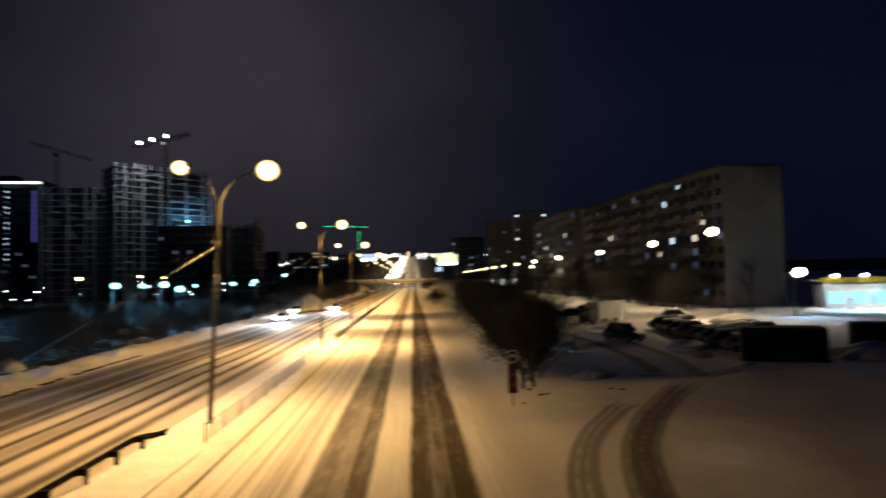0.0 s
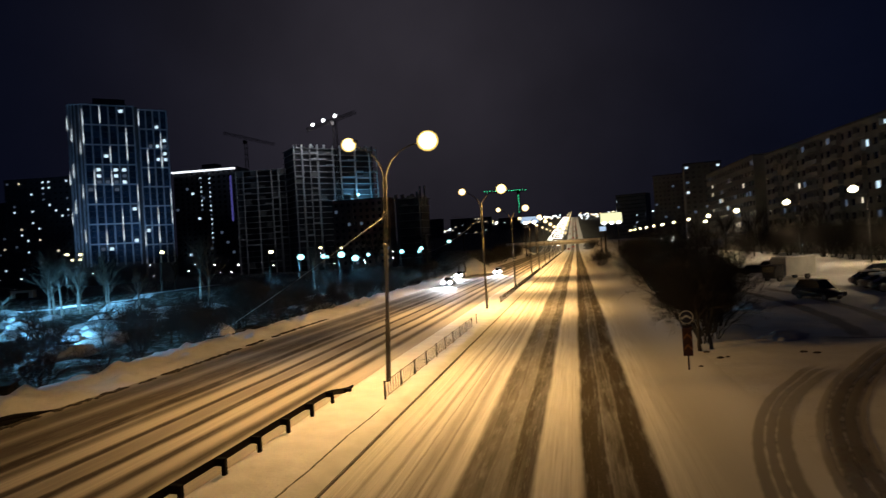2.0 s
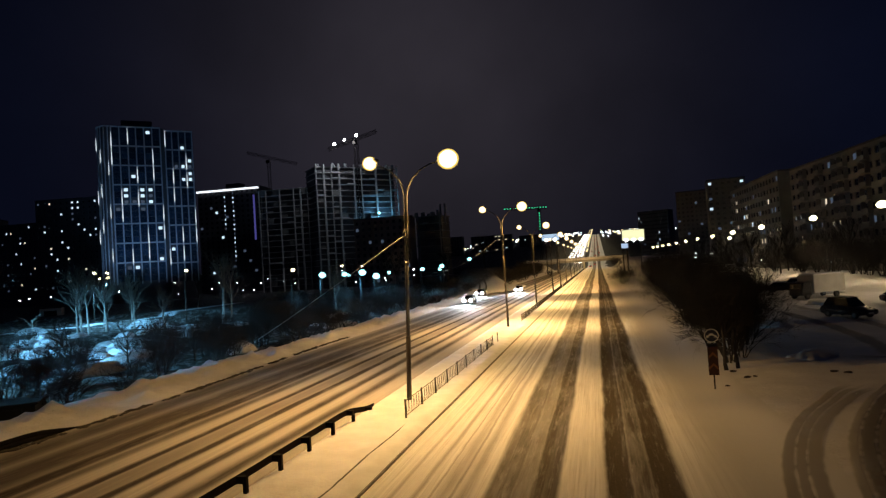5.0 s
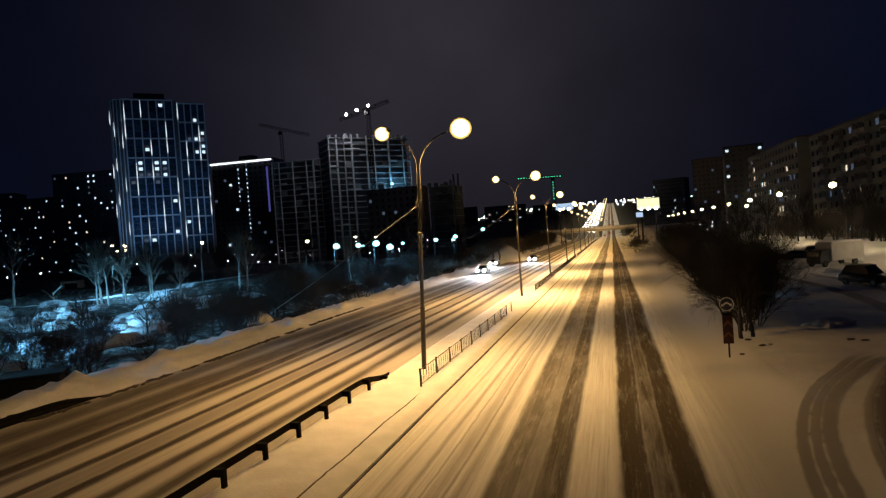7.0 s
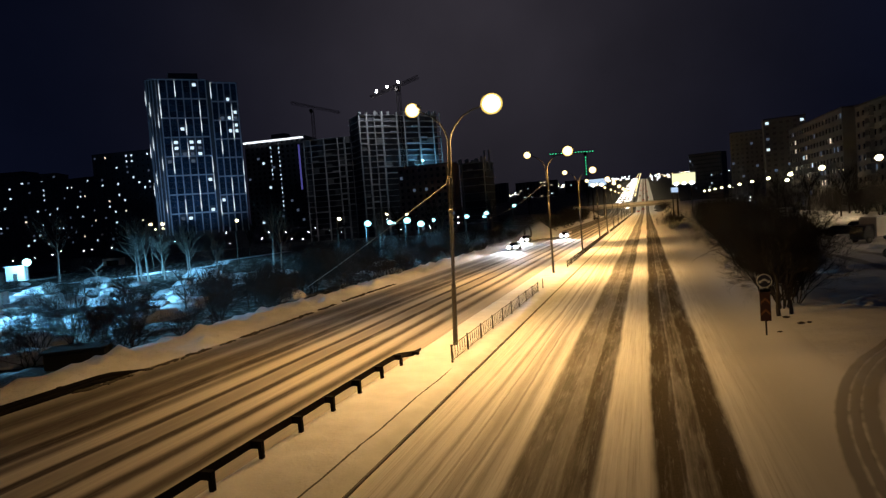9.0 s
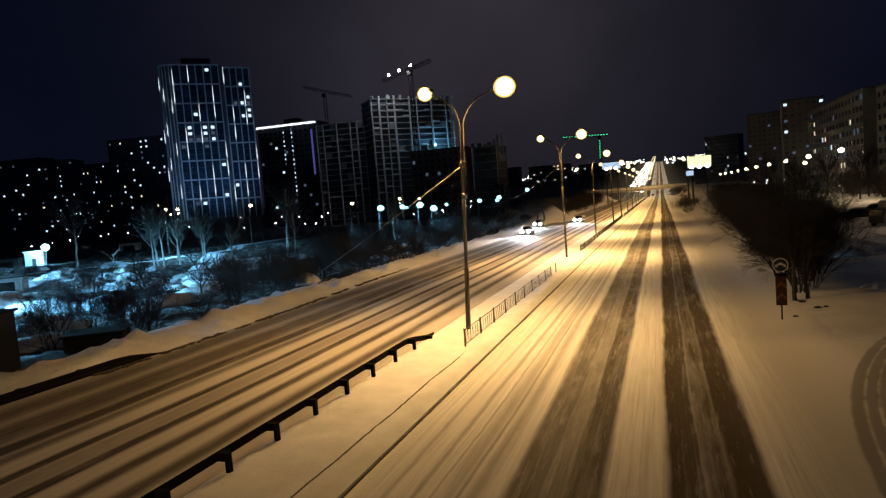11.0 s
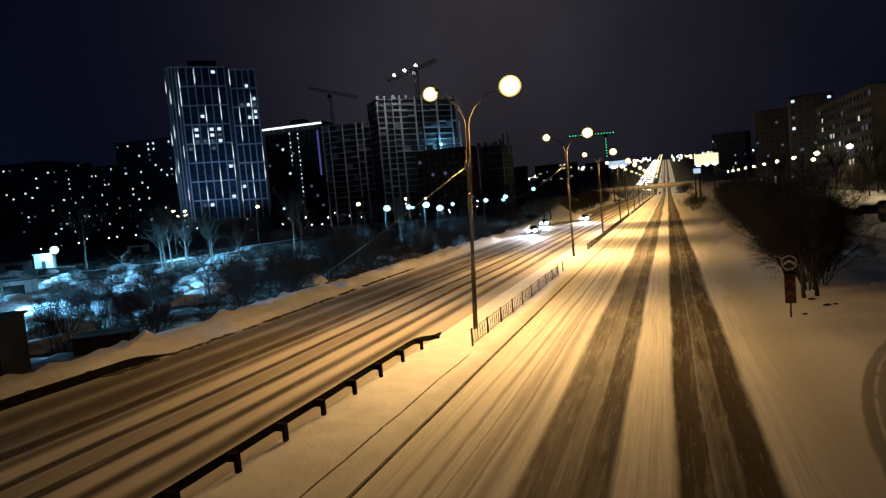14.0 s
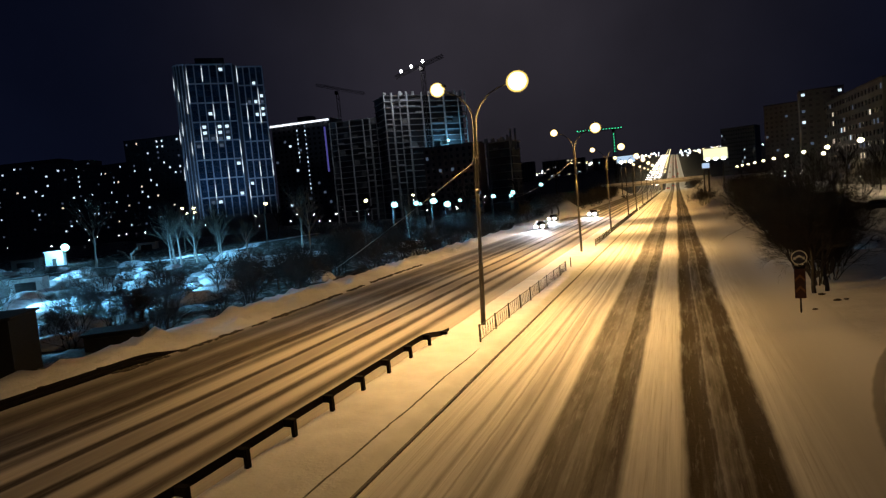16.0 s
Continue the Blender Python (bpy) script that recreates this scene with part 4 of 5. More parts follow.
def building(name, label, p0, p1, depth, height, floors, cols, wall, odds, seed, win=(0.62, 0.55), plinth=1.5, roof_box=None, skip_below=0, group="", z0=-0.3, unlit=PANE):
    """A block whose seen face runs from p0 to p1 (left to right as one faces it)."""
    rng = random.Random(seed)
    u = Vector(p1) - Vector(p0)
    length = u.length
    b = thing(name, (p0[0], p0[1], 0), label, "building", group, math.atan2(u.y, u.x))
    bm = bmesh.new()
    box(bm, 0, length, 0.30, depth, z0, height)
    part("core", bm, wall, b)
    fh, cw = (height - plinth - 0.6) / floors, length / cols
    ww, wh = cw * win[0], fh * win[1]
    bm = bmesh.new()
    box(bm, 0, length, 0, 0.30, z0, plinth + fh * skip_below)
    for f in range(skip_below, floors):
        z = plinth + f * fh
        box(bm, 0, length, 0.0, 0.30, z, z + (fh - wh) * 0.6)
        box(bm, 0, length, 0.0, 0.30, z + (fh - wh) * 0.6 + wh, z + fh)
        for c in range(cols + 1):
            x0 = max(0, c * cw - (cw - ww) / 2)
            x1 = min(length, c * cw + (cw - ww) / 2)
            box(bm, x0, x1, 0.01, 0.30, z + (fh - wh) * 0.6, z + (fh - wh) * 0.6 + wh)
    box(bm, 0, length, -0.02, 0.30, height - 0.6, height)
    part("facade", bm, wall, b)
    bm = bmesh.new()
    box(bm, -0.15, length + 0.15, -0.12, depth + 0.15, height, height + 0.45)
    part("roof", bm, ROOF, b)
    if roof_box:
        for x0, x1, h in roof_box:
            bm = bmesh.new()
            box(bm, x0, x1, depth * 0.3, depth * 0.7, height + 0.45, height + 0.45 + h)
            bevelled(bm, 0.08)
            part("lift_house", bm, wall, b)
    panes = pane_set(ww * 0.97, wh * 0.97, unlit)
    for f in range(skip_below, floors):
        for c in range(cols):
            r, kind, acc = rng.random(), "off", 0
            for k, p in odds:
                acc += p
                if r < acc:
                    kind = k
                    break
            share("window", panes[kind], b, ((c + 0.5) * cw, 0.2, plinth + f * fh + (fh - wh) * 0.6 + wh * 0.015))
    return b, length, fh, cw


# long nine-storey block across the car park, with loggias
slab, L9, fh9, cw9 = building("apartment_block", "long nine-storey grey panel apartment block, mostly unlit", (55, 196), (62, 120), 13, 28.3, 9, 24, PANEL,
                              (("cool", 0.015), ("warm", 0.02), ("dim", 0.06)), 3, (0.55, 0.5), 1.2)
loggia = shared_mesh("loggia", PANEL_B, lambda bm: (box(bm, -1.5, 1.5, -1.1, 0, 0, 0.12), box(bm, -1.5, 1.5, -1.12, -1.02, 0.12, 1.05), box(bm, -1.5, -1.42, -1.02, 0, 0.12, 2.6), box(bm, 1.42, 1.5, -1.02, 0, 0.12, 2.6)))
rng = random.Random(41)
for c in (2, 5, 8, 9, 12, 15, 18, 21):
    for f in range(9):
        share("loggia", loggia, slab, ((c + 1) * cw9, 0, 1.25 + f * fh9))
slab_2, L8, fh8, cw8 = building("apartment_block", "nine-storey grey panel apartment block with dim windows", (52, 262), (54, 204), 13, 29.5, 9, 18, PANEL_B,
                                (("cool", 0.03), ("warm", 0.02), ("dim", 0.08)), 4, (0.55, 0.5), 1.2)
building("apartment_tower", "pale sixteen-storey apartment tower with a few lit rooms", (53.4, 320), (70, 318), 16, 40.8, 16, 6, PALEWALL,
         (("cool", 0.03), ("dim", 0.03)), 12, (0.5, 0.5), 1.5, None, 0, "", -0.3, GREYPANE)
building("apartment_tower", "unlit sixteen-storey apartment tower far behind the car park", (45.2, 372), (61, 368), 16, 41.0, 16, 7, PALEWALL,
         (("dim", 0.03),), 6, (0.5, 0.5), 1.5, None, 0, "", -0.3, GREYPANE)
building("apartment_block", "low distant apartment block with dim windows", (36, 560), (60, 550), 14, 44, 13, 14, DARKWALL, (("cool", 0.015), ("dim", 0.06)), 8, (0.4, 0.4))

# dark blocks with scattered lit rooms across the field
SCATTER = (("cool", 0.085), ("warm", 0.03), ("dim", 0.05))
building("apartment_block", "dark high-rise block with scattered lit windows", (-297, 275), (-256, 283), 16, 58, 18, 13, DARKWALL, SCATTER, 51, (0.34, 0.36), 2, None, 2, "dark high-rise blocks")
building("apartment_block", "dark mid-rise block with scattered lit windows", (-372, 300), (-297, 306), 16, 50, 15, 24, DARKWALL, SCATTER, 52, (0.34, 0.36), 2, None, 2, "dark high-rise blocks")
building("apartment_block", "dark high-rise block with scattered lit windows", (-420, 285), (-366, 310), 16, 56, 17, 15, DARKWALL, SCATTER, 53, (0.34, 0.36), 2, None, 2, "dark high-rise blocks")
building("apartment_block", "dark high-rise block with scattered lit windows", (-500, 330), (-440, 345), 16, 66, 19, 14, DARKWALL, SCATTER, 54, (0.34, 0.36), 2, None, 2, "dark high-rise blocks")

# ---- the glazed tower with lit fins
TA, TB, TH = Vector((-224, 250)), Vector((-195.5, 274)), 86.3
tu = TB - TA
TL = tu.length
tower = thing("glass_tower", (TA.x, TA.y, 0), "tall glazed tower with pale grid fins and white uplight streaks", "building", "", math.atan2(tu.y, tu.x))
bm = bmesh.new()
box(bm, 0, 0.60 * TL, 0.5, 22, -0.3, TH - 0.8)
part("core", bm, DARKWALL, tower)
bm = bmesh.new()
box(bm, 0.65 * TL, TL, 1.2, 20, -0.3, TH - 1.6)
part("core", bm, DARKWALL, tower)
bm = bmesh.new()
box(bm, 0.60 * TL, 0.65 * TL, 3.0, 19, -0.3, TH)
part("recess", bm, DARKWALL, tower, "dark recess between the two wings")
# rounded corner
CR = 5.5
bm = bmesh.new()
arc = [(-CR * math.sin(a), CR - CR * math.cos(a) + 0.5) for a in [math.pi / 2 * k / 10 for k in range(11)]]
prev = None
for x, y in arc + [(-CR, 22), (0, 22)]:
    col = [bm.verts.new((x, y, -0.3)), bm.verts.new((x, y, TH - 0.8))]
    if prev:
        bm.faces.new((prev[0], prev[1], col[1], col[0]))
    prev = col
part("corner", bm, DARKWALL, tower, "rounded corner")
PANEL_H = 9.5


def tower_wing(x0, x1, y, cols, top):
    cw = (x1 - x0) / cols
    for c in range(cols + 1):
        bm = bmesh.new()
        box(bm, x0 + c * cw - 0.28, x0 + c * cw + 0.28, y - 0.45, y, 9, top)
        part("fin", bm, CLAD, tower)
    for k in range(8):
        bm = bmesh.new()
        z = top - k * PANEL_H
        box(bm, x0 - 0.28, x1 + 0.28, y - 0.40, y, z - 0.65, z)
        part("band", bm, CLAD, tower)
    ww = cw - 0.7
    panes = pane_set(ww, 2.75, TOWERPANE)
    half = pane_set(ww * 0.6, 1.5)
    rng = random.Random(int(x0 * 7) + 3)
    for f in range(24):
        z = top - 0.65 - (f // 3) * PANEL_H - (f % 3 + 1) * 2.93
        for c in range(cols):
            r = rng.random()
            busy = 9 <= f <= 12 and x0 < 10 and 1 <= c <= 4 or f in (5, 7) and x0 > 10
            lit = "cool" if r < (0.30 if busy else 0.04) else "dim" if r < (0.42 if busy else 0.06) else "off"
            share("window", (panes if lit == "off" else half)[lit], tower, (x0 + (c + 0.5) * cw, y - 0.12, z))
    # glowing tapered tubes stand in for the uplight washing up the fins
    for c in range(cols + 1):
        for k in range(7):
            if (c * 5 + k * 3 + int(x0)) % 7 in (0, 3):
                zb = top - (k + 1) * PANEL_H + rng.uniform(-2, 2)
                bm = bmesh.new()
                tube(bm, [(x0 + c * cw, y - 0.55, zb), (x0 + c * cw, y - 0.55, zb + 2.0), (x0 + c * cw, y - 0.55, zb + 8.5)], [0.05, 0.26, 0.03], 5)
                part("uplight_streak", bm, STREAK, tower, "glowing white streak standing in for uplight on the fin")


tower_wing(0.5, 0.595 * TL, 0.5, 6, TH)
tower_wing(0.655 * TL, TL - 0.3, 1.2, 4, TH - 1.2)
for k in range(5):
    a = math.pi / 2 * (k + 0.5) / 5
    x, y = -(CR + 0.3) * math.sin(a), CR - (CR + 0.3) * math.cos(a) + 0.5
    bm = bmesh.new()
    tube(bm, [(x, y, 9), (x, y, TH - 0.5)], [0.28, 0.28], 4)
    part("fin", bm, CLAD, tower)
    # the same glowing stand-ins for uplight on the rounded corner
    for z in (20 + 7 * k % 19, 41 + 5 * k % 13, 62 + 3 * k):
        if k % 2 == 0:
            bm = bmesh.new()
            tube(bm, [(x * 1.07, y - 0.35, z), (x * 1.07, y - 0.35, z + 2), (x * 1.07, y - 0.35, z + 7)], [0.06, 0.22, 0.03], 5)
            part("uplight_streak", bm, STREAK, tower, "glowing white streak standing in for uplight on the fin")
bm = bmesh.new()
rim = [(-(CR + 0.35) * math.sin(math.pi / 2 * k / 10), CR - (CR + 0.35) * math.cos(math.pi / 2 * k / 10) + 0.5, TH - 0.3) for k in range(11)]
tube(bm, rim, [0.35] * 11, 4)
part("rim", bm, CLAD, tower)
bm = bmesh.new()
box(bm, 5, 19, 5, 16, TH - 0.8, TH + 4)
bevelled(bm, 0.2)
part("plant_room", bm, DARKWALL, tower)
lamp("facade_floodlight", "SPOT", (-182, 232, 2), (-210, 262, 62), 23000, (0.27, 0.56, 1.0), 1.5, 95, 0.8)
lamp("facade_floodlight", "SPOT", (-212, 222, 2), (-216, 258, 55), 18000, (0.27, 0.56, 1.0), 1.5, 100, 0.8)

# ---- block with a glowing roof edge
rb, RL, rfh, rcw = building("apartment_tower", "dark high-rise with a glowing white roof edge and violet strip", (-249.5, 352), (-206.5, 356), 18, 67.2, 20, 12, DARKWALL,
                            (("cool", 0.014), ("dim", 0.03)), 71, (0.5, 0.5), 2, [(17, 27, 3.6)], 3)
bm = bmesh.new()
box(bm, -0.6, RL - 1, -0.7, -0.2, 65.8, 67.0)
bevelled(bm, 0.1)
part("roof_light", bm, ROOFLINE, rb, "glowing white band")
for x, z0, n in ((0.43 * RL, 41, 8), (0.565 * RL, 20, 16)):
    for k in range(n):
        bm = bmesh.new()
        box(bm, x - 0.35, x + 0.35, -0.1, 0.1, z0 + k * 2.9, z0 + k * 2.9 + 1.2)
        part("stair_window", bm, LIT_COOL if k % 3 else LIT_DIM, rb, "small lit stair window")
bm = bmesh.new()
box(bm, RL - 5.2, RL - 4.0, -0.16, 0.0, 33, 62)
part("violet_strip", bm, PURPLE, rb, "violet glowing strip")
for dx in (21, 23.5):
    bm = bmesh.new()
    tube(bm, [(dx, 9, 69), (dx, 9, 73)], [0.12, 0.08], 5)
    part("mast", bm, GALV, rb)


# ---- buildings under construction
def bare_frame(name, label, p0, p1, depth, height, floors, bays, seed, infill=0.35, ragged=True):
    rng = random.Random(seed)
    u = Vector(p1) - Vector(p0)
    length = u.length
    b = thing(name, (p0[0], p0[1], 0), label, "building", "buildings under construction", math.atan2(u.y, u.x))
    fh, bw = height / floors, length / bays
    for f in range(1, floors + 1):
        bm = bmesh.new()
        box(bm, -0.3, length + 0.3, -0.1, depth, f * fh - 0.2, f * fh)
        for c in range(bays):
            if rng.random() < 0.14:
                box(bm, c * bw + 0.1, (c + 1) * bw - 0.1, -1.2, -0.12, f * fh - 0.2, f * fh + 0.55)
        part("floor_slab", bm, RAW, b)
    for c in range(bays + 1):
        if rng.random() < 0.22 and 0 < c < bays:
            continue
        bm = bmesh.new()
        w = rng.choice((0.3, 0.4, 0.5, 0.8))
        box(bm, c * bw - w / 2, c * bw + w / 2, -0.9, 0.2, -0.3, height - 0.3 + (1.6 if ragged else 0))
        part("column", bm, RAW, b)
    # dark block stands in for the deep shade of the empty floors
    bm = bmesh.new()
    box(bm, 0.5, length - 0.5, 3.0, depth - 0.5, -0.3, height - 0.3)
    part("inner_dark_block", bm, DARKWALL, b)
    wall = shared_mesh("infill_wall", PANEL_B, lambda m: box(m, 0.2, bw - 0.2, 0.0, 0.25, 0, fh - 0.3))
    low = shared_mesh("infill_wall", PANEL_B, lambda m: box(m, 0.2, bw - 0.2, 0.0, 0.25, 0, fh * 0.42))
    for f in range(floors):
        for c in range(bays):
            r = rng.random()
            if r < infill:
                share("infill_wall", wall if r < infill * 0.4 else low, b, (c * bw, 0, f * fh))
    if ragged:
        for k in range(bays + 4):
            x = rng.uniform(0, length)
            bm = bmesh.new()
            box(bm, x - rng.uniform(0.2, 0.9), x + rng.uniform(0.2, 0.9), 0, 0.5, height, height + rng.uniform(1.0, 2.6))
            part("formwork", bm, RAW, b)
    return b, length


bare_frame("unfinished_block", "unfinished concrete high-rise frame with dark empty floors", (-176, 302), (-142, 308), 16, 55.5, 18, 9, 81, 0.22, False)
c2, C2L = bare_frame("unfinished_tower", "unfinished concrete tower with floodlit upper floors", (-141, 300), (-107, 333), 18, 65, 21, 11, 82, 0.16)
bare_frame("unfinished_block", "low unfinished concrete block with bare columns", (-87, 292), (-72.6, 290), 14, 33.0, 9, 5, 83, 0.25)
building("brick_block", "unlit dark brick block in front of the unfinished tower", (-111.5, 276), (-84.5, 278), 13, 32.6, 10, 9, BRICKWALL, (("dim", 0.02),), 84, (0.45, 0.5), 1.5)
bm = bmesh.new()
for x in (-72, -69.8):
    tube(bm, [(x, 290, 28), (x, 290, 38)], [0.5, 0.5], 6)
tagged(link_mesh("concrete_silo", bm, RAW), "pair of joined pale silo pipes beside the low block", "silo")

# floodlight high on the frame
flood = thing("site_floodlight", (-114.5, 322.5, 39.6), "cold floodlight glowing on the unfinished tower", "floodlight")
bm = bmesh.new()
ball(bm, (0, -1.2, 0), 0.8, 0.4, 0.8, 10)
part("lens", bm, COLDGLOBE, flood, "glowing cold lens")
bm = bmesh.new()
box(bm, -0.5, 0.5, -1.0, 0, -0.5, 0.5)
bevelled(bm, 0.06)
part("housing", bm, DARKSTEEL, flood)
bm = bmesh.new()
tube(bm, [(0, 2.6, -1.4), (0, 0, 0)], [0.1, 0.1], 6)
part("stand", bm, DARKSTEEL, flood)
lamp("site_light", "POINT", (-112.5, 320.5, 40.2), (-112, 330, 40), 3600, COLD, 0.5)


def lattice(bm, a, b, w, n, r):
    a, b = Vector(a), Vector(b)
    d = (b - a).normalized()
    s = d.orthogonal().normalized() * w
    t = d.cross(s).normalized() * w
    corners = [s + t, s - t, -s - t, -s + t]
    for c in corners:
        tube(bm, [a + c, b + c], [r, r], 4)
    for k in range(n):
        p, q = a.lerp(b, k / n), a.lerp(b, (k + 1) / n)
        for i in range(4):
            tube(bm, [p + corners[i], q + corners[(i + 1) % 4]], [r * 0.7] * 2, 3)


def crane(label, foot, top, jib0, jib1, lights, glow, size, steel=BLACKRAIL):
    c = thing("tower_crane", (0, 0, 0), label, "tower crane", "tower cranes")
    bm = bmesh.new()
    lattice(bm, foot, top, 0.9, 24, 0.12)
    part("mast", bm, steel, c)
    bm = bmesh.new()
    lattice(bm, jib0, jib1, 0.7, 22, 0.10)
    part("jib", bm, steel, c)
    bm = bmesh.new()
    box(bm, top[0] - 1, top[0] + 1, top[1] - 2.4, top[1] - 0.8, top[2] - 2.6, top[2] - 0.2)
    bevelled(bm, 0.15)
    part("cab", bm, BLACKRAIL, c, "dark cab")
    for p in lights:
        bm = bmesh.new()
        ball(bm, p, size, size, size, 8)
        part("light", bm, glow, c, "glowing lamp")
    return c


crane("tower crane carrying three bright lamps over the site", (-114.6, 293, -0.3), (-114.6, 293, 74.7), (-130, 293, 71.5), (-103.2, 293, 77.9),
      [(-125.8, 291.6, 73.7), (-120.0, 291.6, 75.2), (-113.7, 291.6, 76.7)], WHITEGLOBE, 0.75)
for p in ((-127, 289, 71), (-115, 289, 74)):
    lamp("crane_light", "SPOT", p, (-130, 312, 40), 8000, (0.80, 0.88, 1.0), 0.8, 140, 0.7)
crane("unlit tower crane standing far behind the site", (-225, 402, -0.3), (-225, 402, 93), (-242, 402, 100), (-203, 402, 88), [], None, 1)
crane("far tower crane outlined with green lamps", (-42.8, 500, -0.3), (-42.8, 500, 50.3), (-70, 500, 51.3), (-37, 500, 50.3),
      [(-70 + k * 2.2, 498.8, 51.5 - k * 0.07) for k in range(16)] + [(-42.8, 498.8, 33 + 2.2 * k) for k in range(8)], GREENDOT, 0.42)

# ---------------------------------------------------------------- lamps of the side streets
def side_lamp(loc, h, reach, label, globe, size, group, colour_pole=DARKSTEEL):
    s = thing("street_lamp", loc, label, "street lamp", group)
    bm = bmesh.new()
    tube(bm, [(0, 0, -0.3), (0, 0, h * 0.6), (0, 0, h)], [0.13, 0.10, 0.07], 7)
    part("pole", bm, colour_pole, s)
    bm = bmesh.new()
    tube(bm, [(0, 0, h - 0.3), (reach * 0.4, 0, h + 0.15), (reach, 0, h + 0.3)], [0.06, 0.05, 0.04], 5)
    part("arm", bm, colour_pole, s)
    bm = bmesh.new()
    ball(bm, (reach, 0, h + 0.38), size * 1.15, size * 0.7, 0.14, 8)
    part("lamp_housing", bm, colour_pole, s)
    bm = bmesh.new()
    ball(bm, (reach, -0.05, h + 0.1), size, size, size * 0.8, 10)
    part("globe", bm, globe, s, "glowing bowl")
    return s


amber = side_lamp((48.0, 116, 0.1), 12.6, -2.2, "amber street lamp on a dark pole beside the car park", GLOBE_FAR, 0.78, "amber lamps of the side street", GALV)
copy_thing(amber, pose(44.3, 85, 0.1))
for k in range(1, 12):
    copy_thing(amber, pose(48.0 + (1.5 if k == 1 else 0) - 0.1 * k, 116 + 38 * k, 0.1))
for x, y in ((42.1, 85), (45.8, 116), (45.8, 154), (45.8, 192), (45.8, 230)):
    lamp("side_street_light", "SPOT", (x, y, 12.2), (x - 1, y - 2, 0), 9000 if y < 120 else 7000, (1.0, 0.73, 0.40), 0.4, 154, 0.7)
amber_2 = side_lamp((62, 250, 0.1), 12.0, -1.5, "small amber street lamp seen between the blocks", GLOBE_FAR, 0.85, "amber lamps of the far street")
for k in range(1, 16):
    copy_thing(amber_2, pose(58 + 3.0 * math.sin(k * 1.7) + 0.8 * k, 250 + 62 * k, ground_z(60, 250 + 62 * k)))

cold = side_lamp((-56.8, 120, -0.5), 7.6, 0.6, "cold white park lamp on a thin pole", COLDGLOBE, 0.75, "cold park lamps", RUBBER)
COLD_AT = [(-47.8, 120, -0.5), (-45.2, 121, -1.4), (-49, 192, 0), (-55.5, 192, -0.6), (-46, 222, 2.0), (-62, 240, -1), (-80, 230, -1), (-99, 235, -1), (-68, 158, -0.6)]
for x, y, z in COLD_AT:
    copy_thing(cold, pose(x, y, z))
white = side_lamp((-89.5, 120, -0.5), 10.6, 0.6, "warm white street lamp on a tall pole", GLOBE_FAR, 0.42, "warm lamps of the park road", BARK)
for x, y, z in ((-112.6, 122.4, -0.8), (-115, 121, 0.4), (-111.4, 121, 0.2), (-64, 121, -2.0), (-150, 160, 0), (-76, 175, -1), (-84, 212, -1)):
    copy_thing(white, pose(x, y, z))
ribbon("snow_path", bezier((-150, 84), (-126, 93), (-116, 104), (-112, 122)) + bezier((-112, 122), (-109, 136), (-110, 158), (-116, 190))[1:], 7.0, 0.12, PATH, "lit snowy path between the poplars", ground_z)
# two unseen park lamps, added nearer to the viewer to brighten the field
for x, y in ((-72, 33), (-106, 50)):
    copy_thing(cold, pose(x, y, ground_z(x, y)))
# -71 serves an added lamp; -92 stands off any post to brighten the poplars
for x, y, z, p in ((-55.4, 118, 6.9, 9000), (-46.6, 118, 6.9, 7000), (-112, 122, 9, 20000), (-71.0, 33.2, 8.4, 5000), (-92, 108, 10.0, 9000), (-52, 190, 6.8, 2500)):
    lamp("park_and_fill_light", "SPOT", (x, y, z), (x + 0.1, y - 0.3, 0), p, COLD, 0.35, 168, 0.15)

# the two added lamps throw a fan of beams down over the field
for (px, py), spots in (((-71.4, 33.4), ((-59, 44.5), (-54.5, 37), (-65, 50))), ((-105.4, 50.4), ((-90, 61), (-96, 69), (-86, 54), (-102, 71)))):
    for tx, ty in spots:
        lamp("park_and_fill_light", "SPOT", (px, py, 8.4), (tx, ty, -1), 130000, COLD, 0.3, 50, 0.5)

hut = thing("hut", (-162.5, 122.5, -0.8), "small pale hut under a cold floodlight", "hut", "", radians(38))
bm = bmesh.new()
box(bm, -2.2, 2.2, -1.8, 1.8, -0.6, 3.7)
bevelled(bm, 0.06)
part("wall", bm, WHITEPAINT, hut)
bm = bmesh.new()
box(bm, -2.5, 2.5, -2.1, 2.1, 3.7, 3.95)
bevelled(bm, 0.05)
part("roof", bm, SNOW_CAP, hut, "snowy flat roof")
bm = bmesh.new()
box(bm, -0.5, 0.5, -1.86, -1.79, -0.2, 1.9)
part("door", bm, DARKSTEEL, hut)
bm = bmesh.new()
tube(bm, [(3.2, -2.4, -0.5), (3.2, -2.4, 4.4)], [0.09, 0.07], 6)
part("mast", bm, DARKSTEEL, hut)
bm = bmesh.new()
ball(bm, (3.2, -2.6, 4.7), 1.05, 0.6, 1.0, 12)
part("floodlight", bm, COLDFLOOD, hut, "glowing cold floodlight")
lamp("hut_light", "SPOT", (-157.2, 120.6, 4.4), (-161.8, 120.6, 0.6), 14000, COLD, 0.4, 160, 0.3)

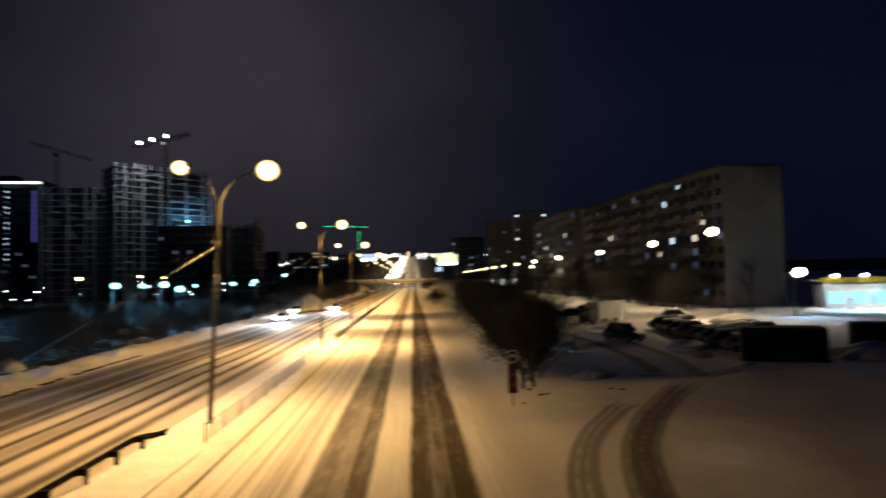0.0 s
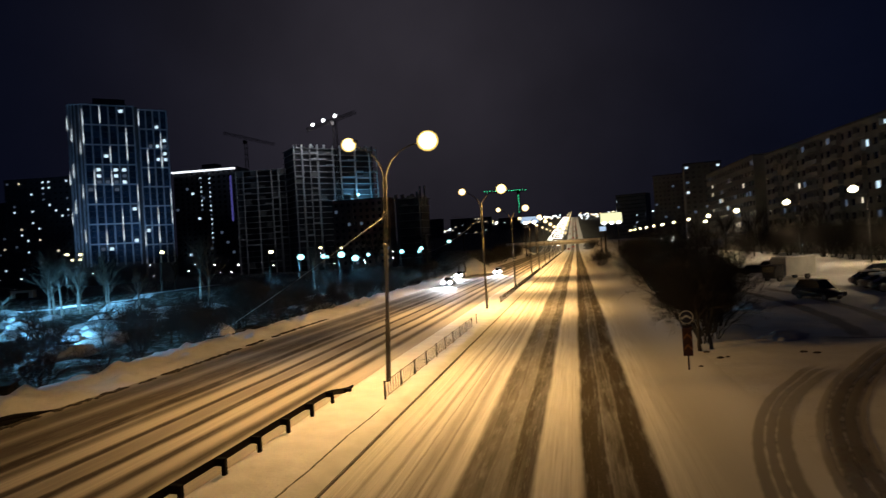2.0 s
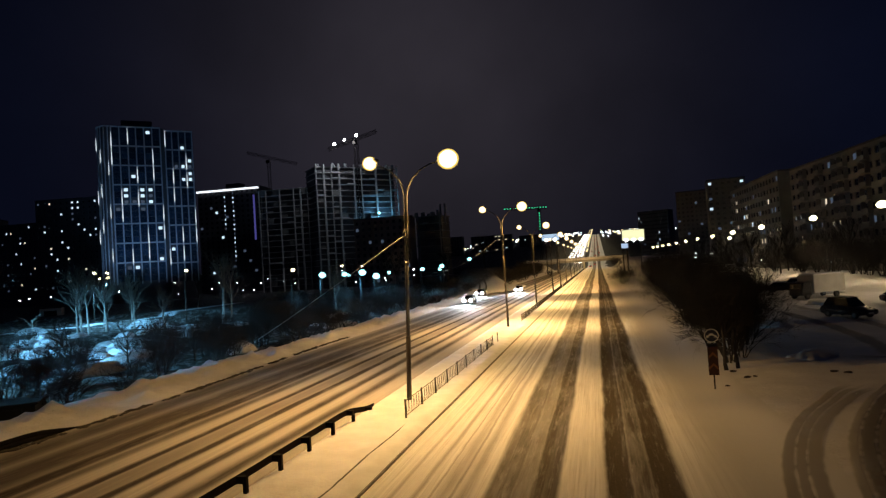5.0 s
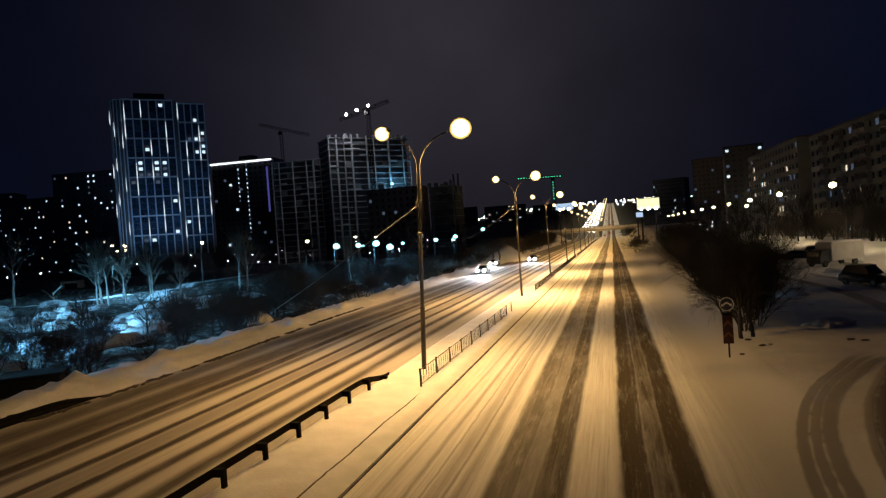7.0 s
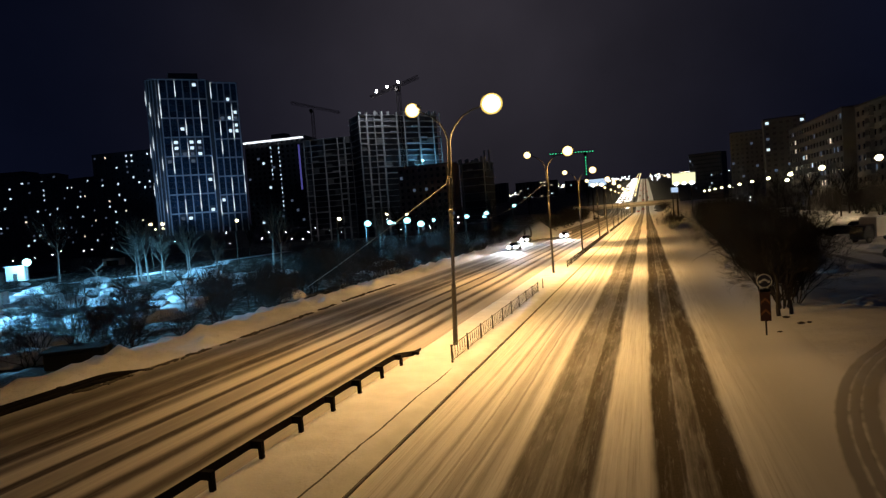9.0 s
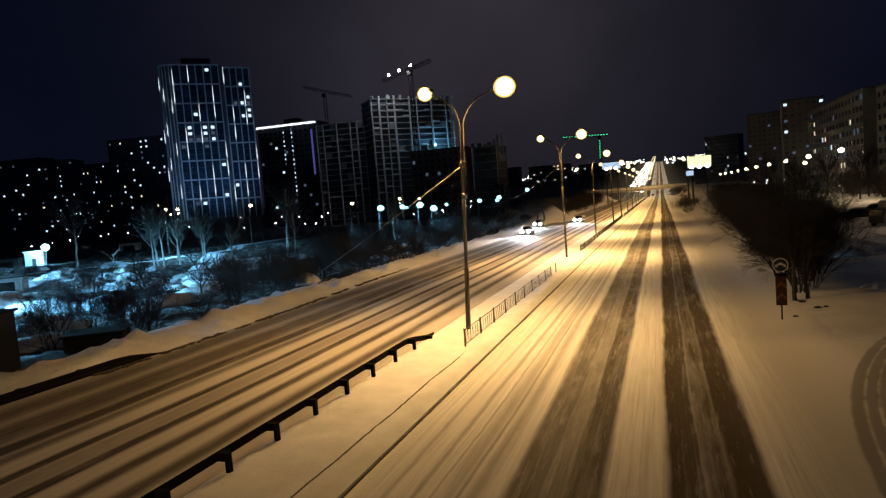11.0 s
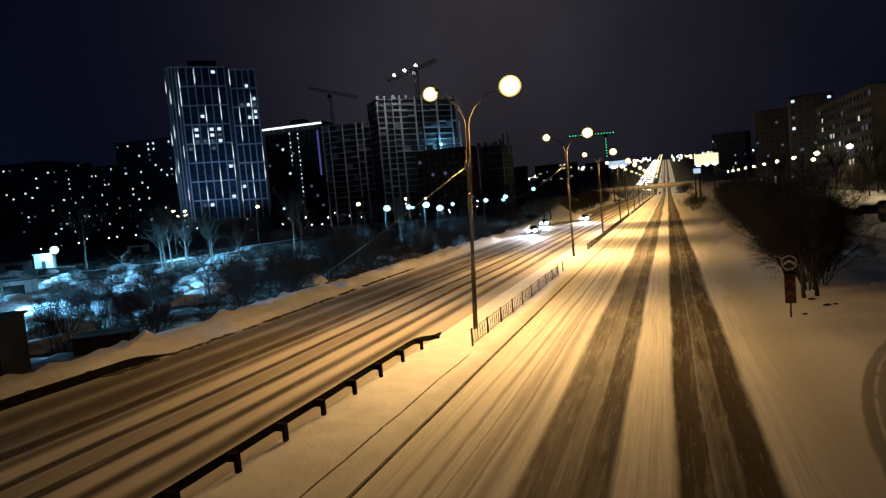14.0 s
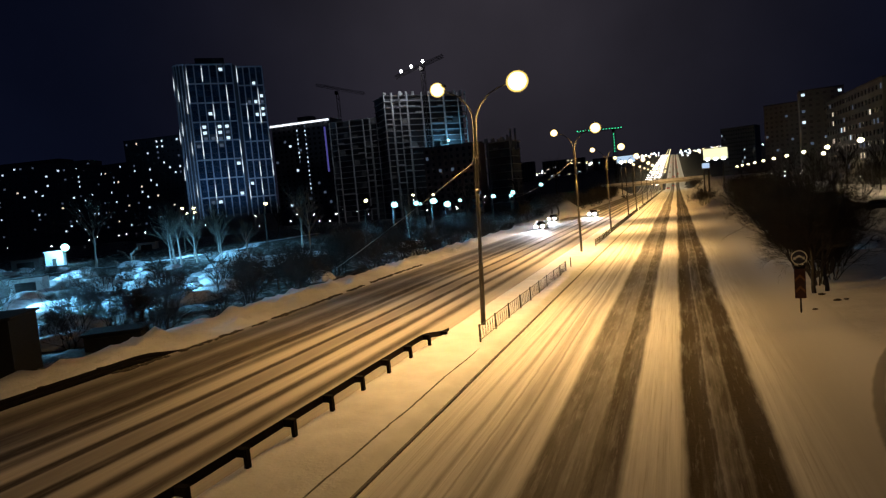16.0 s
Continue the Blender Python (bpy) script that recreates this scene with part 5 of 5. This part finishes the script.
# ---------------------------------------------------------------- sheds below the bank
def shed(loc, w, d, h, rz, label, skin=CONTAINER):
    s = thing("shed", loc, label, "shed", "sheds below the bank", rz)
    bm = bmesh.new()
    box(bm, -w / 2, w / 2, -d / 2, d / 2, -1.5, h)
    part("wall", bm, skin, s)
    bm = bmesh.new()
    box(bm, -w / 2 - 0.2, w / 2 + 0.2, -d / 2 - 0.2, d / 2 + 0.2, h, h + 0.16)
    bevelled(bm, 0.05)
    part("roof", bm, CONTAINER, s)
    bm = bmesh.new()
    box(bm, -w * 0.3, w * 0.3, -d / 2 - 0.05, -d / 2, -1.0, h * 0.75)
    part("door", bm, CONTAINER, s)
    return s


shed((-38.4, 23.6, -0.3), 4.6, 4.0, 2.9, radians(35), "dark flat-roofed shed below the snow bank")
shed((-37.2, 31.8, -0.7), 3.6, 2.6, 0.8, radians(35), "low dark shed half buried in the snow")
shed((-88.5, 62.0, -0.9), 4.4, 3.0, 2.4, radians(38), "pale weathered garden shed in the field", WHITEPAINT)
shed((-150.0, 105.5, -0.8), 6.0, 3.2, 3.0, radians(38), "grey weathered garden shed beside the hut", PANEL_B)
shed((-168.0, 160.0, -0.6), 6.0, 3.2, 3.0, radians(30), "pale weathered shed behind the path", WHITEPAINT)


# ---------------------------------------------------------------- vehicles
def prism(bm, prof, half_w, inset=0.0, top=None):
    """A side profile (y, z) given width; vertices above top are drawn in by inset."""
    sides = []
    for s in (-1, 1):
        sides.append([bm.verts.new((s * (half_w - (inset if top is not None and z > top else 0)), y, z)) for y, z in prof])
    n = len(prof)
    bm.faces.new(sides[0])
    bm.faces.new(sides[1][::-1])
    for k in range(n):
        bm.faces.new((sides[0][(k + 1) % n], sides[0][k], sides[1][k], sides[1][(k + 1) % n]))
    bmesh.ops.recalc_face_normals(bm, faces=bm.faces[:])


def wheel(parent, x, y, r):
    bm = bmesh.new()
    turn = Matrix.Rotation(radians(90), 4, "Y")
    bmesh.ops.create_cone(bm, cap_ends=True, segments=18, radius1=r, radius2=r, depth=0.22, matrix=Matrix.Translation((x, y, r)) @ turn)
    bevelled(bm, 0.03)
    w = part("wheel", bm, RUBBER, parent)
    bm = bmesh.new()
    bmesh.ops.create_cone(bm, cap_ends=True, segments=12, radius1=r * 0.6, radius2=r * 0.5, depth=0.24, matrix=Matrix.Translation((x, y, r)) @ turn)
    part("rim", bm, RIM, w)


def car(label, paint, lit=False, snow=False, tall=0.0, group="", loc=(0, 0, 0), rz=0.0):
    """Nose towards -y."""
    c = thing("car", loc, label, "car", group, rz)
    h = 1.45 + tall
    bm = bmesh.new()
    prism(bm, [(-2.2, 0.35), (-2.25, 0.6), (-2.05, 0.82), (-1.0, 0.95 + tall * 0.3), (1.9, 1.0 + tall * 0.3), (2.2, 0.9), (2.25, 0.5), (2.1, 0.3), (-2.0, 0.28)], 0.88)
    bevelled(bm, 0.06, 2)
    part("body", bm, paint, c, "", True)
    bm = bmesh.new()
    prism(bm, [(-1.15, 0.92 + tall * 0.3), (-0.45, h - 0.06), (0.2, h), (1.2 + tall, h - 0.05), (1.95, 0.98 + tall * 0.3)], 0.80, 0.16, 1.1 + tall * 0.3)
    bevelled(bm, 0.03)
    part("window_band", bm, GLASS, c, "dark glazing")
    bm = bmesh.new()
    prism(bm, [(-0.5, h - 0.05), (0.2, h + 0.01), (1.25 + tall, h - 0.04), (1.25 + tall, h + 0.02), (0.2, h + 0.06), (-0.5, h + 0.0)], 0.66)
    part("roof", bm, paint, c)
    for x in (-0.8, 0.8):
        for y in (-1.4, 1.4):
            wheel(c, x, y, 0.32)
    for x in (-0.64, 0.64):
        bm = bmesh.new()
        if lit:
            # ball larger than a headlight, its bloom built into the size
            ball(bm, (x, -2.25, 0.66), 0.36, 0.12, 0.30, 10)
        else:
            box(bm, x - 0.18, x + 0.18, -2.24, -2.16, 0.62, 0.76)
        part("headlight", bm, HEADLIGHT if lit else GLASS, c, "glowing white headlight" if lit else "")
        bm = bmesh.new()
        box(bm, x - 0.16, x + 0.16, 2.18, 2.26, 0.68, 0.84)
        part("tail_lamp", bm, DARKRED, c)
        bm = bmesh.new()
        box(bm, x * 1.42 - 0.09, x * 1.42 + 0.09, -0.75, -0.62, 0.98, 1.12)
        bevelled(bm, 0.02)
        part("mirror", bm, paint, c)
    bm = bmesh.new()
    box(bm, -0.26, 0.26, -2.29, -2.26, 0.42, 0.53)
    part("number_plate", bm, SIGNWHITE, c)
    if snow:
        for (y0, y1, z, w) in ((-0.5, 1.3 + tall, h + 0.05, 0.62), (-2.0, -1.1, 0.88 + tall * 0.25, 0.72)):
            bm = bmesh.new()
            box(bm, -w, w, y0, y1, z, z + 0.16)
            bevelled(bm, 0.07, 2)
            for v in bm.verts:
                v.co.z += 0.05 * noise.noise(v.co * 2 + Vector(loc))
            part("snow_cover", bm, SNOW_CAP, c, "cap of snow", True)
    return c


ONCOMING = [(-24.0, 115.0), (-27.0, 143.0), (-19.1, 152.0)]
moving = car("dark car with glowing headlights on the slushy carriageway", GREYPAINT, True, False, 0.1, "cars with headlights", (*ONCOMING[0], 0.06))
for x, y in ONCOMING[1:]:
    copy_thing(moving, pose(x, y, 0.06))
for x, y in ONCOMING:
    lamp("headlight_beam", "SPOT", (x, y - 2.6, 1.0), (x, y - 16, 0.0), 30000, (0.85, 0.93, 1.0), 0.15, 75, 0.9)
rng = random.Random(17)


def far_car(label, group, front):
    """A plain small car for the hill, nose towards -y; front: headlights, otherwise tail lamps."""
    c = thing("car", (0, 0, -20), label, "car", group)
    bm = bmesh.new()
    prism(bm, [(-2.2, 0.3), (-2.25, 0.6), (-1.1, 0.95), (1.9, 1.0), (2.25, 0.5), (2.1, 0.3)], 0.88)
    part("body", bm, GREYPAINT, c)
    bm = bmesh.new()
    prism(bm, [(-1.1, 0.95), (-0.45, 1.5), (1.2, 1.5), (1.9, 1.0)], 0.78)
    part("window_band", bm, GLASS, c, "dark glazing")
    for x in (-0.64, 0.64):
        bm = bmesh.new()
        if front:
            # far headlights swollen further, the bloom made part of the shape
            ball(bm, (x, -2.3, 0.75), 0.55, 0.2, 0.46, 8)
            part("headlight", bm, FARHEAD, c, "oversized glowing headlight with its bloom built in")
        else:
            ball(bm, (x, -2.3, 0.8), 0.4, 0.15, 0.3, 8)
            part("tail_lamp", bm, TAIL, c, "glowing red tail lamp")
    return c


def traffic(label, group, front, count, lanes, y0, y1, power):
    first = far_car(label, group, front)
    for k in range(count):
        y = y0 + (y1 - y0) * (k / (count - 1)) ** power + rng.uniform(-5, 5)
        m = pose(lanes[k % len(lanes)] + rng.uniform(-0.4, 0.4), y, hill(y) + 0.5)
        if k:
            copy_thing(first, m)
        else:
            first.matrix_world = m


traffic("car with glowing headlights coming down the hill", "cars with headlights on the hill", True, 84, (-14.5, -18.0, -21.5, -25.0), 520, 1480, 1.3)
traffic("car with red tail lamps climbing the hill", "cars climbing the hill", False, 18, (-5.5, -2.0, 1.8), 470, 1200, 1.2)
# unseen fill spots 40 m up, standing in for headlight glow on the hill
for y in range(470, 1440, 75):
    lamp("hill_fill_light", "SPOT", (-13, y, hill(y) + 40), (-13, y, hill(y)), 60000, (1.0, 0.84, 0.52), 2.0, 122, 1.0)

for k in range(28):
    y = 470 + 36 * k
    copy_thing(far_post, pose(-9.6, y, hill(y)))

PARKED = "cars parked on the snow"
suv = car("black off-road car parked on the snow", BLACKPAINT, False, False, 0.35, PARKED, (21.6, 63.2, ground_z(21.6, 63.2)), radians(28))
row = [(28.6, 52.0, 86, GREYPAINT, 0.0), (28.8, 55.0, 84, BLACKPAINT, 0.1), (29.2, 58.1, 88, BLACKPAINT, 0.0), (29.4, 61.2, 85, DARKRED, 0.0), (29.7, 64.4, 86, GREYPAINT, 0.1),
       (30.0, 67.5, 83, BLACKPAINT, 0.0), (30.4, 70.8, 87, GREYPAINT, 0.0), (30.8, 74.0, 85, BLACKPAINT, 0.1), (35.8, 58.0, 80, BLACKPAINT, 0.0), (36.4, 62.5, 82, GREYPAINT, 0.0),
       (26.4, 101.5, 60, BLACKPAINT, 0.0), (22.8, 104.5, 70, GREYPAINT, 0.0), (30.5, 108.0, 75, GREYPAINT, 0.1), (38.0, 88.0, 85, BLACKPAINT, 0.1)]
for x, y, a, paint, tall in row:
    car("parked car under a cap of snow", paint, False, True, tall, PARKED, (x, y, ground_z(x, y)), radians(a))


def box_truck(loc, rz):
    t = thing("box_truck", loc, "small truck with a dirty white box body, parked", "truck", "", rz)
    bm = bmesh.new()
    box(bm, -1.2, 1.2, -1.6, 3.6, 0.75, 2.95)
    bevelled(bm, 0.04)
    part("box_body", bm, WHITEPAINT, t, "dirty white box")
    bm = bmesh.new()
    prism(bm, [(-3.3, 0.45), (-3.35, 1.2), (-3.0, 2.15), (-1.75, 2.25), (-1.7, 0.45)], 1.0)
    bevelled(bm, 0.06)
    part("cab", bm, BLACKPAINT, t, "dark cab")
    bm = bmesh.new()
    box(bm, -0.85, 0.85, -3.30, -3.05, 1.3, 2.0)
    part("windscreen", bm, GLASS, t)
    for x in (-0.95, 0.95):
        for y in (-2.5, 2.3):
            wheel(t, x, y, 0.42)
    bm = bmesh.new()
    box(bm, -1.15, 1.15, -1.5, 3.5, 2.95, 3.12)
    bevelled(bm, 0.06)
    part("snow_cover", bm, SNOW_CAP, t, "cap of snow")
    return t


box_truck((26.6, 88.0, ground_z(26.6, 88)), radians(-58))


def container(loc, w, d, h, rz, label):
    c = thing("steel_container", loc, label, "container", "dark containers", rz)
    bm = bmesh.new()
    box(bm, -w / 2, w / 2, -d / 2, d / 2, 0.0, h)
    bevelled(bm, 0.04)
    part("shell", bm, CONTAINER, c)
    k = -w / 2 + 0.3
    while k < w / 2 - 0.2:
        bm = bmesh.new()
        box(bm, k, k + 0.14, -d / 2 - 0.04, -d / 2 + 0.01, 0.15, h - 0.15)
        part("rib", bm, CONTAINER, c)
        k += 0.42
    bm = bmesh.new()
    box(bm, -w / 2 + 0.1, w / 2 - 0.1, -d / 2 + 0.1, d / 2 - 0.1, h, h + 0.06)
    part("snow_cover", bm, RUBBER, c, "dark felt cover")
    return c


container((28.2, 46.5, 0.1), 5.8, 2.6, 2.6, radians(-24), "dark steel container standing at the car park edge")
container((40.5, 51.0, 0.1), 6.0, 2.6, 2.3, radians(-30), "low dark steel container by the snow bank")

kiosk = thing("garage", (17.3, 98, 0.1), "low pale garage building beside the thicket", "garage")
bm = bmesh.new()
box(bm, -3.2, 3.2, 0, 5, -0.3, 3.2)
part("wall", bm, PANEL, kiosk)
bm = bmesh.new()
box(bm, -3.4, 3.4, -0.2, 5.2, 3.2, 3.5)
bevelled(bm, 0.06)
part("roof", bm, SNOW_CAP, kiosk, "snowy flat roof")
for x in (-1.6, 1.6):
    bm = bmesh.new()
    box(bm, x - 1.2, x + 1.2, -0.06, 0, -0.1, 2.3)
    part("door", bm, DARKSTEEL, kiosk)

# snow heaps round the car park
rng = random.Random(77)
for x, y, s in ((24.5, 55, 1.2), (23, 50, 0.9), (36, 48, 1.6), (34.5, 46, 1.2), (45, 50, 2.0), (38, 72, 1.6), (42, 80, 1.8), (15.5, 84, 1.3), (24, 78, 0.9), (14.2, 58, 0.9), (30, 94, 1.2), (12.2, 41.5, 0.8)):
    bm = bmesh.new()
    bmesh.ops.create_icosphere(bm, subdivisions=3, radius=1)
    for v in bm.verts:
        v.co *= 1 + 0.45 * noise.noise(v.co * 1.4 + Vector((x, y, 0))) + 0.15 * noise.noise(v.co * 4 + Vector((y, x, 0)))
        v.co = Vector((v.co.x * s * 1.7, v.co.y * s * 1.2, v.co.z * s * 0.6))
    ob = link_mesh("snowdrift", bm, SNOW_VERGE, None, "", True)
    ob.location = (x, y, ground_z(x, y))
    tagged(ob, "ploughed heap of dirty snow in the car park", "snowdrift", "snowdrifts")

# ---------------------------------------------------------------- filling station
st = thing("filling_station", (77.5, 101, 0.2), "cold-lit filling station with a yellow-edged canopy", "filling station", "", radians(-20))
bm = bmesh.new()
box(bm, -9, 16, -5, 5, 4.9, 5.2)
part("canopy", bm, WHITEPAINT, st)
bm = bmesh.new()
box(bm, -9.2, 16.2, -5.2, -5.0, 4.6, 5.6)
part("fascia", bm, YELLOW, st, "yellow fascia")
for x in (-7, 0, 7, 14):
    bm = bmesh.new()
    tube(bm, [(x, 0, -0.3), (x, 0, 4.9)], [0.2, 0.2], 10)
    part("column", bm, WHITEPAINT, st)
for k in range(6):
    bm = bmesh.new()
    box(bm, -7.5 + 4 * k, -5.7 + 4 * k, -1.2, 1.2, 4.80, 4.89)
    part("canopy_light", bm, WHITEGLOBE, st, "glowing canopy light")
    bm = bmesh.new()
    ball(bm, (-7 + 4.2 * k, -5.4, 5.9), 0.45, 0.3, 0.28, 8)
    part("edge_lamp", bm, WHITEGLOBE, st, "glowing edge lamp")
bm = bmesh.new()
box(bm, -6, 15, 6, 12, -0.3, 4.2)
part("shop", bm, WHITEPAINT, st)
for k in range(6):
    bm = bmesh.new()
    box(bm, -5.6 + 3.4 * k, -2.6 + 3.4 * k, 5.9, 6.0, 0.7, 3.0)
    part("shop_window", bm, STATION, st, "cold glowing shop window")
for x in (-3.5, 3.5, 10.5):
    bm = bmesh.new()
    box(bm, x - 0.5, x + 0.5, -0.4, 0.4, 0, 2.0)
    bevelled(bm, 0.06)
    part("fuel_pump", bm, WHITEPAINT, st)
for x in (72, 84):
    lamp("canopy_beam", "SPOT", (x, 98, 4.5), (x, 97, 0), 2200, COLD, 0.8, 125, 0.6)
sl = side_lamp((57.5, 91.0, 0.1), 6.6, 0.8, "cold white lamp with a wide head at the filling station", WHITEGLOBE, 0.9, "station lamps", DARKSTEEL)
lamp("station_light", "SPOT", (57.5, 90.4, 6.2), (55, 84, 0), 2200, COLD, 0.5, 110, 0.8)

# ---------------------------------------------------------------- boards and far lights
def board(loc, w, h, lift, screen, label, rz=0.0, lamps=0):
    b = thing("billboard", loc, label, "billboard", "lit boards", rz)
    bm = bmesh.new()
    box(bm, -w / 2 - 0.3, w / 2 + 0.3, 0, 0.6, lift - 0.3, lift + h + 0.3)
    bevelled(bm, 0.08)
    part("frame", bm, DARKSTEEL, b)
    bm = bmesh.new()
    box(bm, -w / 2, w / 2, -0.06, -0.005, lift, lift + h)
    part("screen", bm, screen, b, "glowing blank screen")
    for x in (-w * 0.3, w * 0.3):
        bm = bmesh.new()
        tube(bm, [(x, 0.3, -1), (x, 0.3, lift)], [0.3, 0.3], 6)
        part("leg", bm, DARKSTEEL, b)
    for k in range(lamps):
        bm = bmesh.new()
        x = (k + 0.5) / lamps * w - w / 2
        ball(bm, (x, -1.2, lift + 0.1), 1.0, 0.5, 0.8, 10)
        part("board_lamp", bm, WHITEGLOBE, b, "glowing white lamp under the board")
    return b


board((19.6, 352, 0.2), 11.5, 5.6, 15.4, SCREEN, "large pale yellow glowing board on two legs", 0.0, 3)
board((-24.8, 352, 0.2), 9.6, 3.4, 18.6, SCREEN_B, "pale blue glowing board over the road", 0.0, 2)
board((12.6, 300, 0.2), 3.0, 2.2, 10.6, SCREEN_B, "small pale blue glowing board beside the road")

for material, seed, count, label in ((CITY_W, 91, 230, "scatter of far cold city lights on the hillside"), (CITY_Y, 92, 120, "scatter of far amber city lights on the hillside")):
    rng = random.Random(seed)
    bm = bmesh.new()
    for k in range(count):
        y = rng.uniform(1150, 1500)
        a = rng.gauss(-0.06, 0.10)
        x = y * a
        if -30 < x < 8:
            continue
        z = ground_z(x, y) + rng.uniform(3, 9)
        s = rng.uniform(0.6, 1.5)
        bmesh.ops.create_icosphere(bm, subdivisions=1, radius=s, matrix=Matrix.Translation((x, y, z)))
    tagged(link_mesh("city_lights", bm, material), label, "city lights", "", "stuff")
rng = random.Random(95)
bm = bmesh.new()
for k in range(46):
    x, y = rng.uniform(-330, -50), rng.uniform(210, 330)
    z = rng.uniform(1.0, 9.0)
    bmesh.ops.create_icosphere(bm, subdivisions=1, radius=rng.uniform(0.12, 0.3), matrix=Matrix.Translation((x, y, z)))
for k in range(26):
    x, y = rng.uniform(30, 75), rng.uniform(200, 420)
    bmesh.ops.create_icosphere(bm, subdivisions=1, radius=rng.uniform(0.12, 0.3), matrix=Matrix.Translation((x, y, rng.uniform(1.5, 7))))
tagged(link_mesh("street_level_lights", bm, WHITEGLOBE), "many small far lamps and lit entrances at street level", "lights", "", "stuff")

for x0, y0, w, h, s in ((-150, 900, 60, 50, 1), (-95, 980, 46, 50, 2), (-210, 860, 50, 50, 6)):
    building("far_block", "far dark apartment block on the hillside", (x0 - w / 2, y0), (x0 + w / 2, y0), 16, h, 12, 12, DARKWALL, (("cool", 0.03), ("warm", 0.04)), 100 + s, (0.5, 0.5), 20, None, 0, "far blocks")
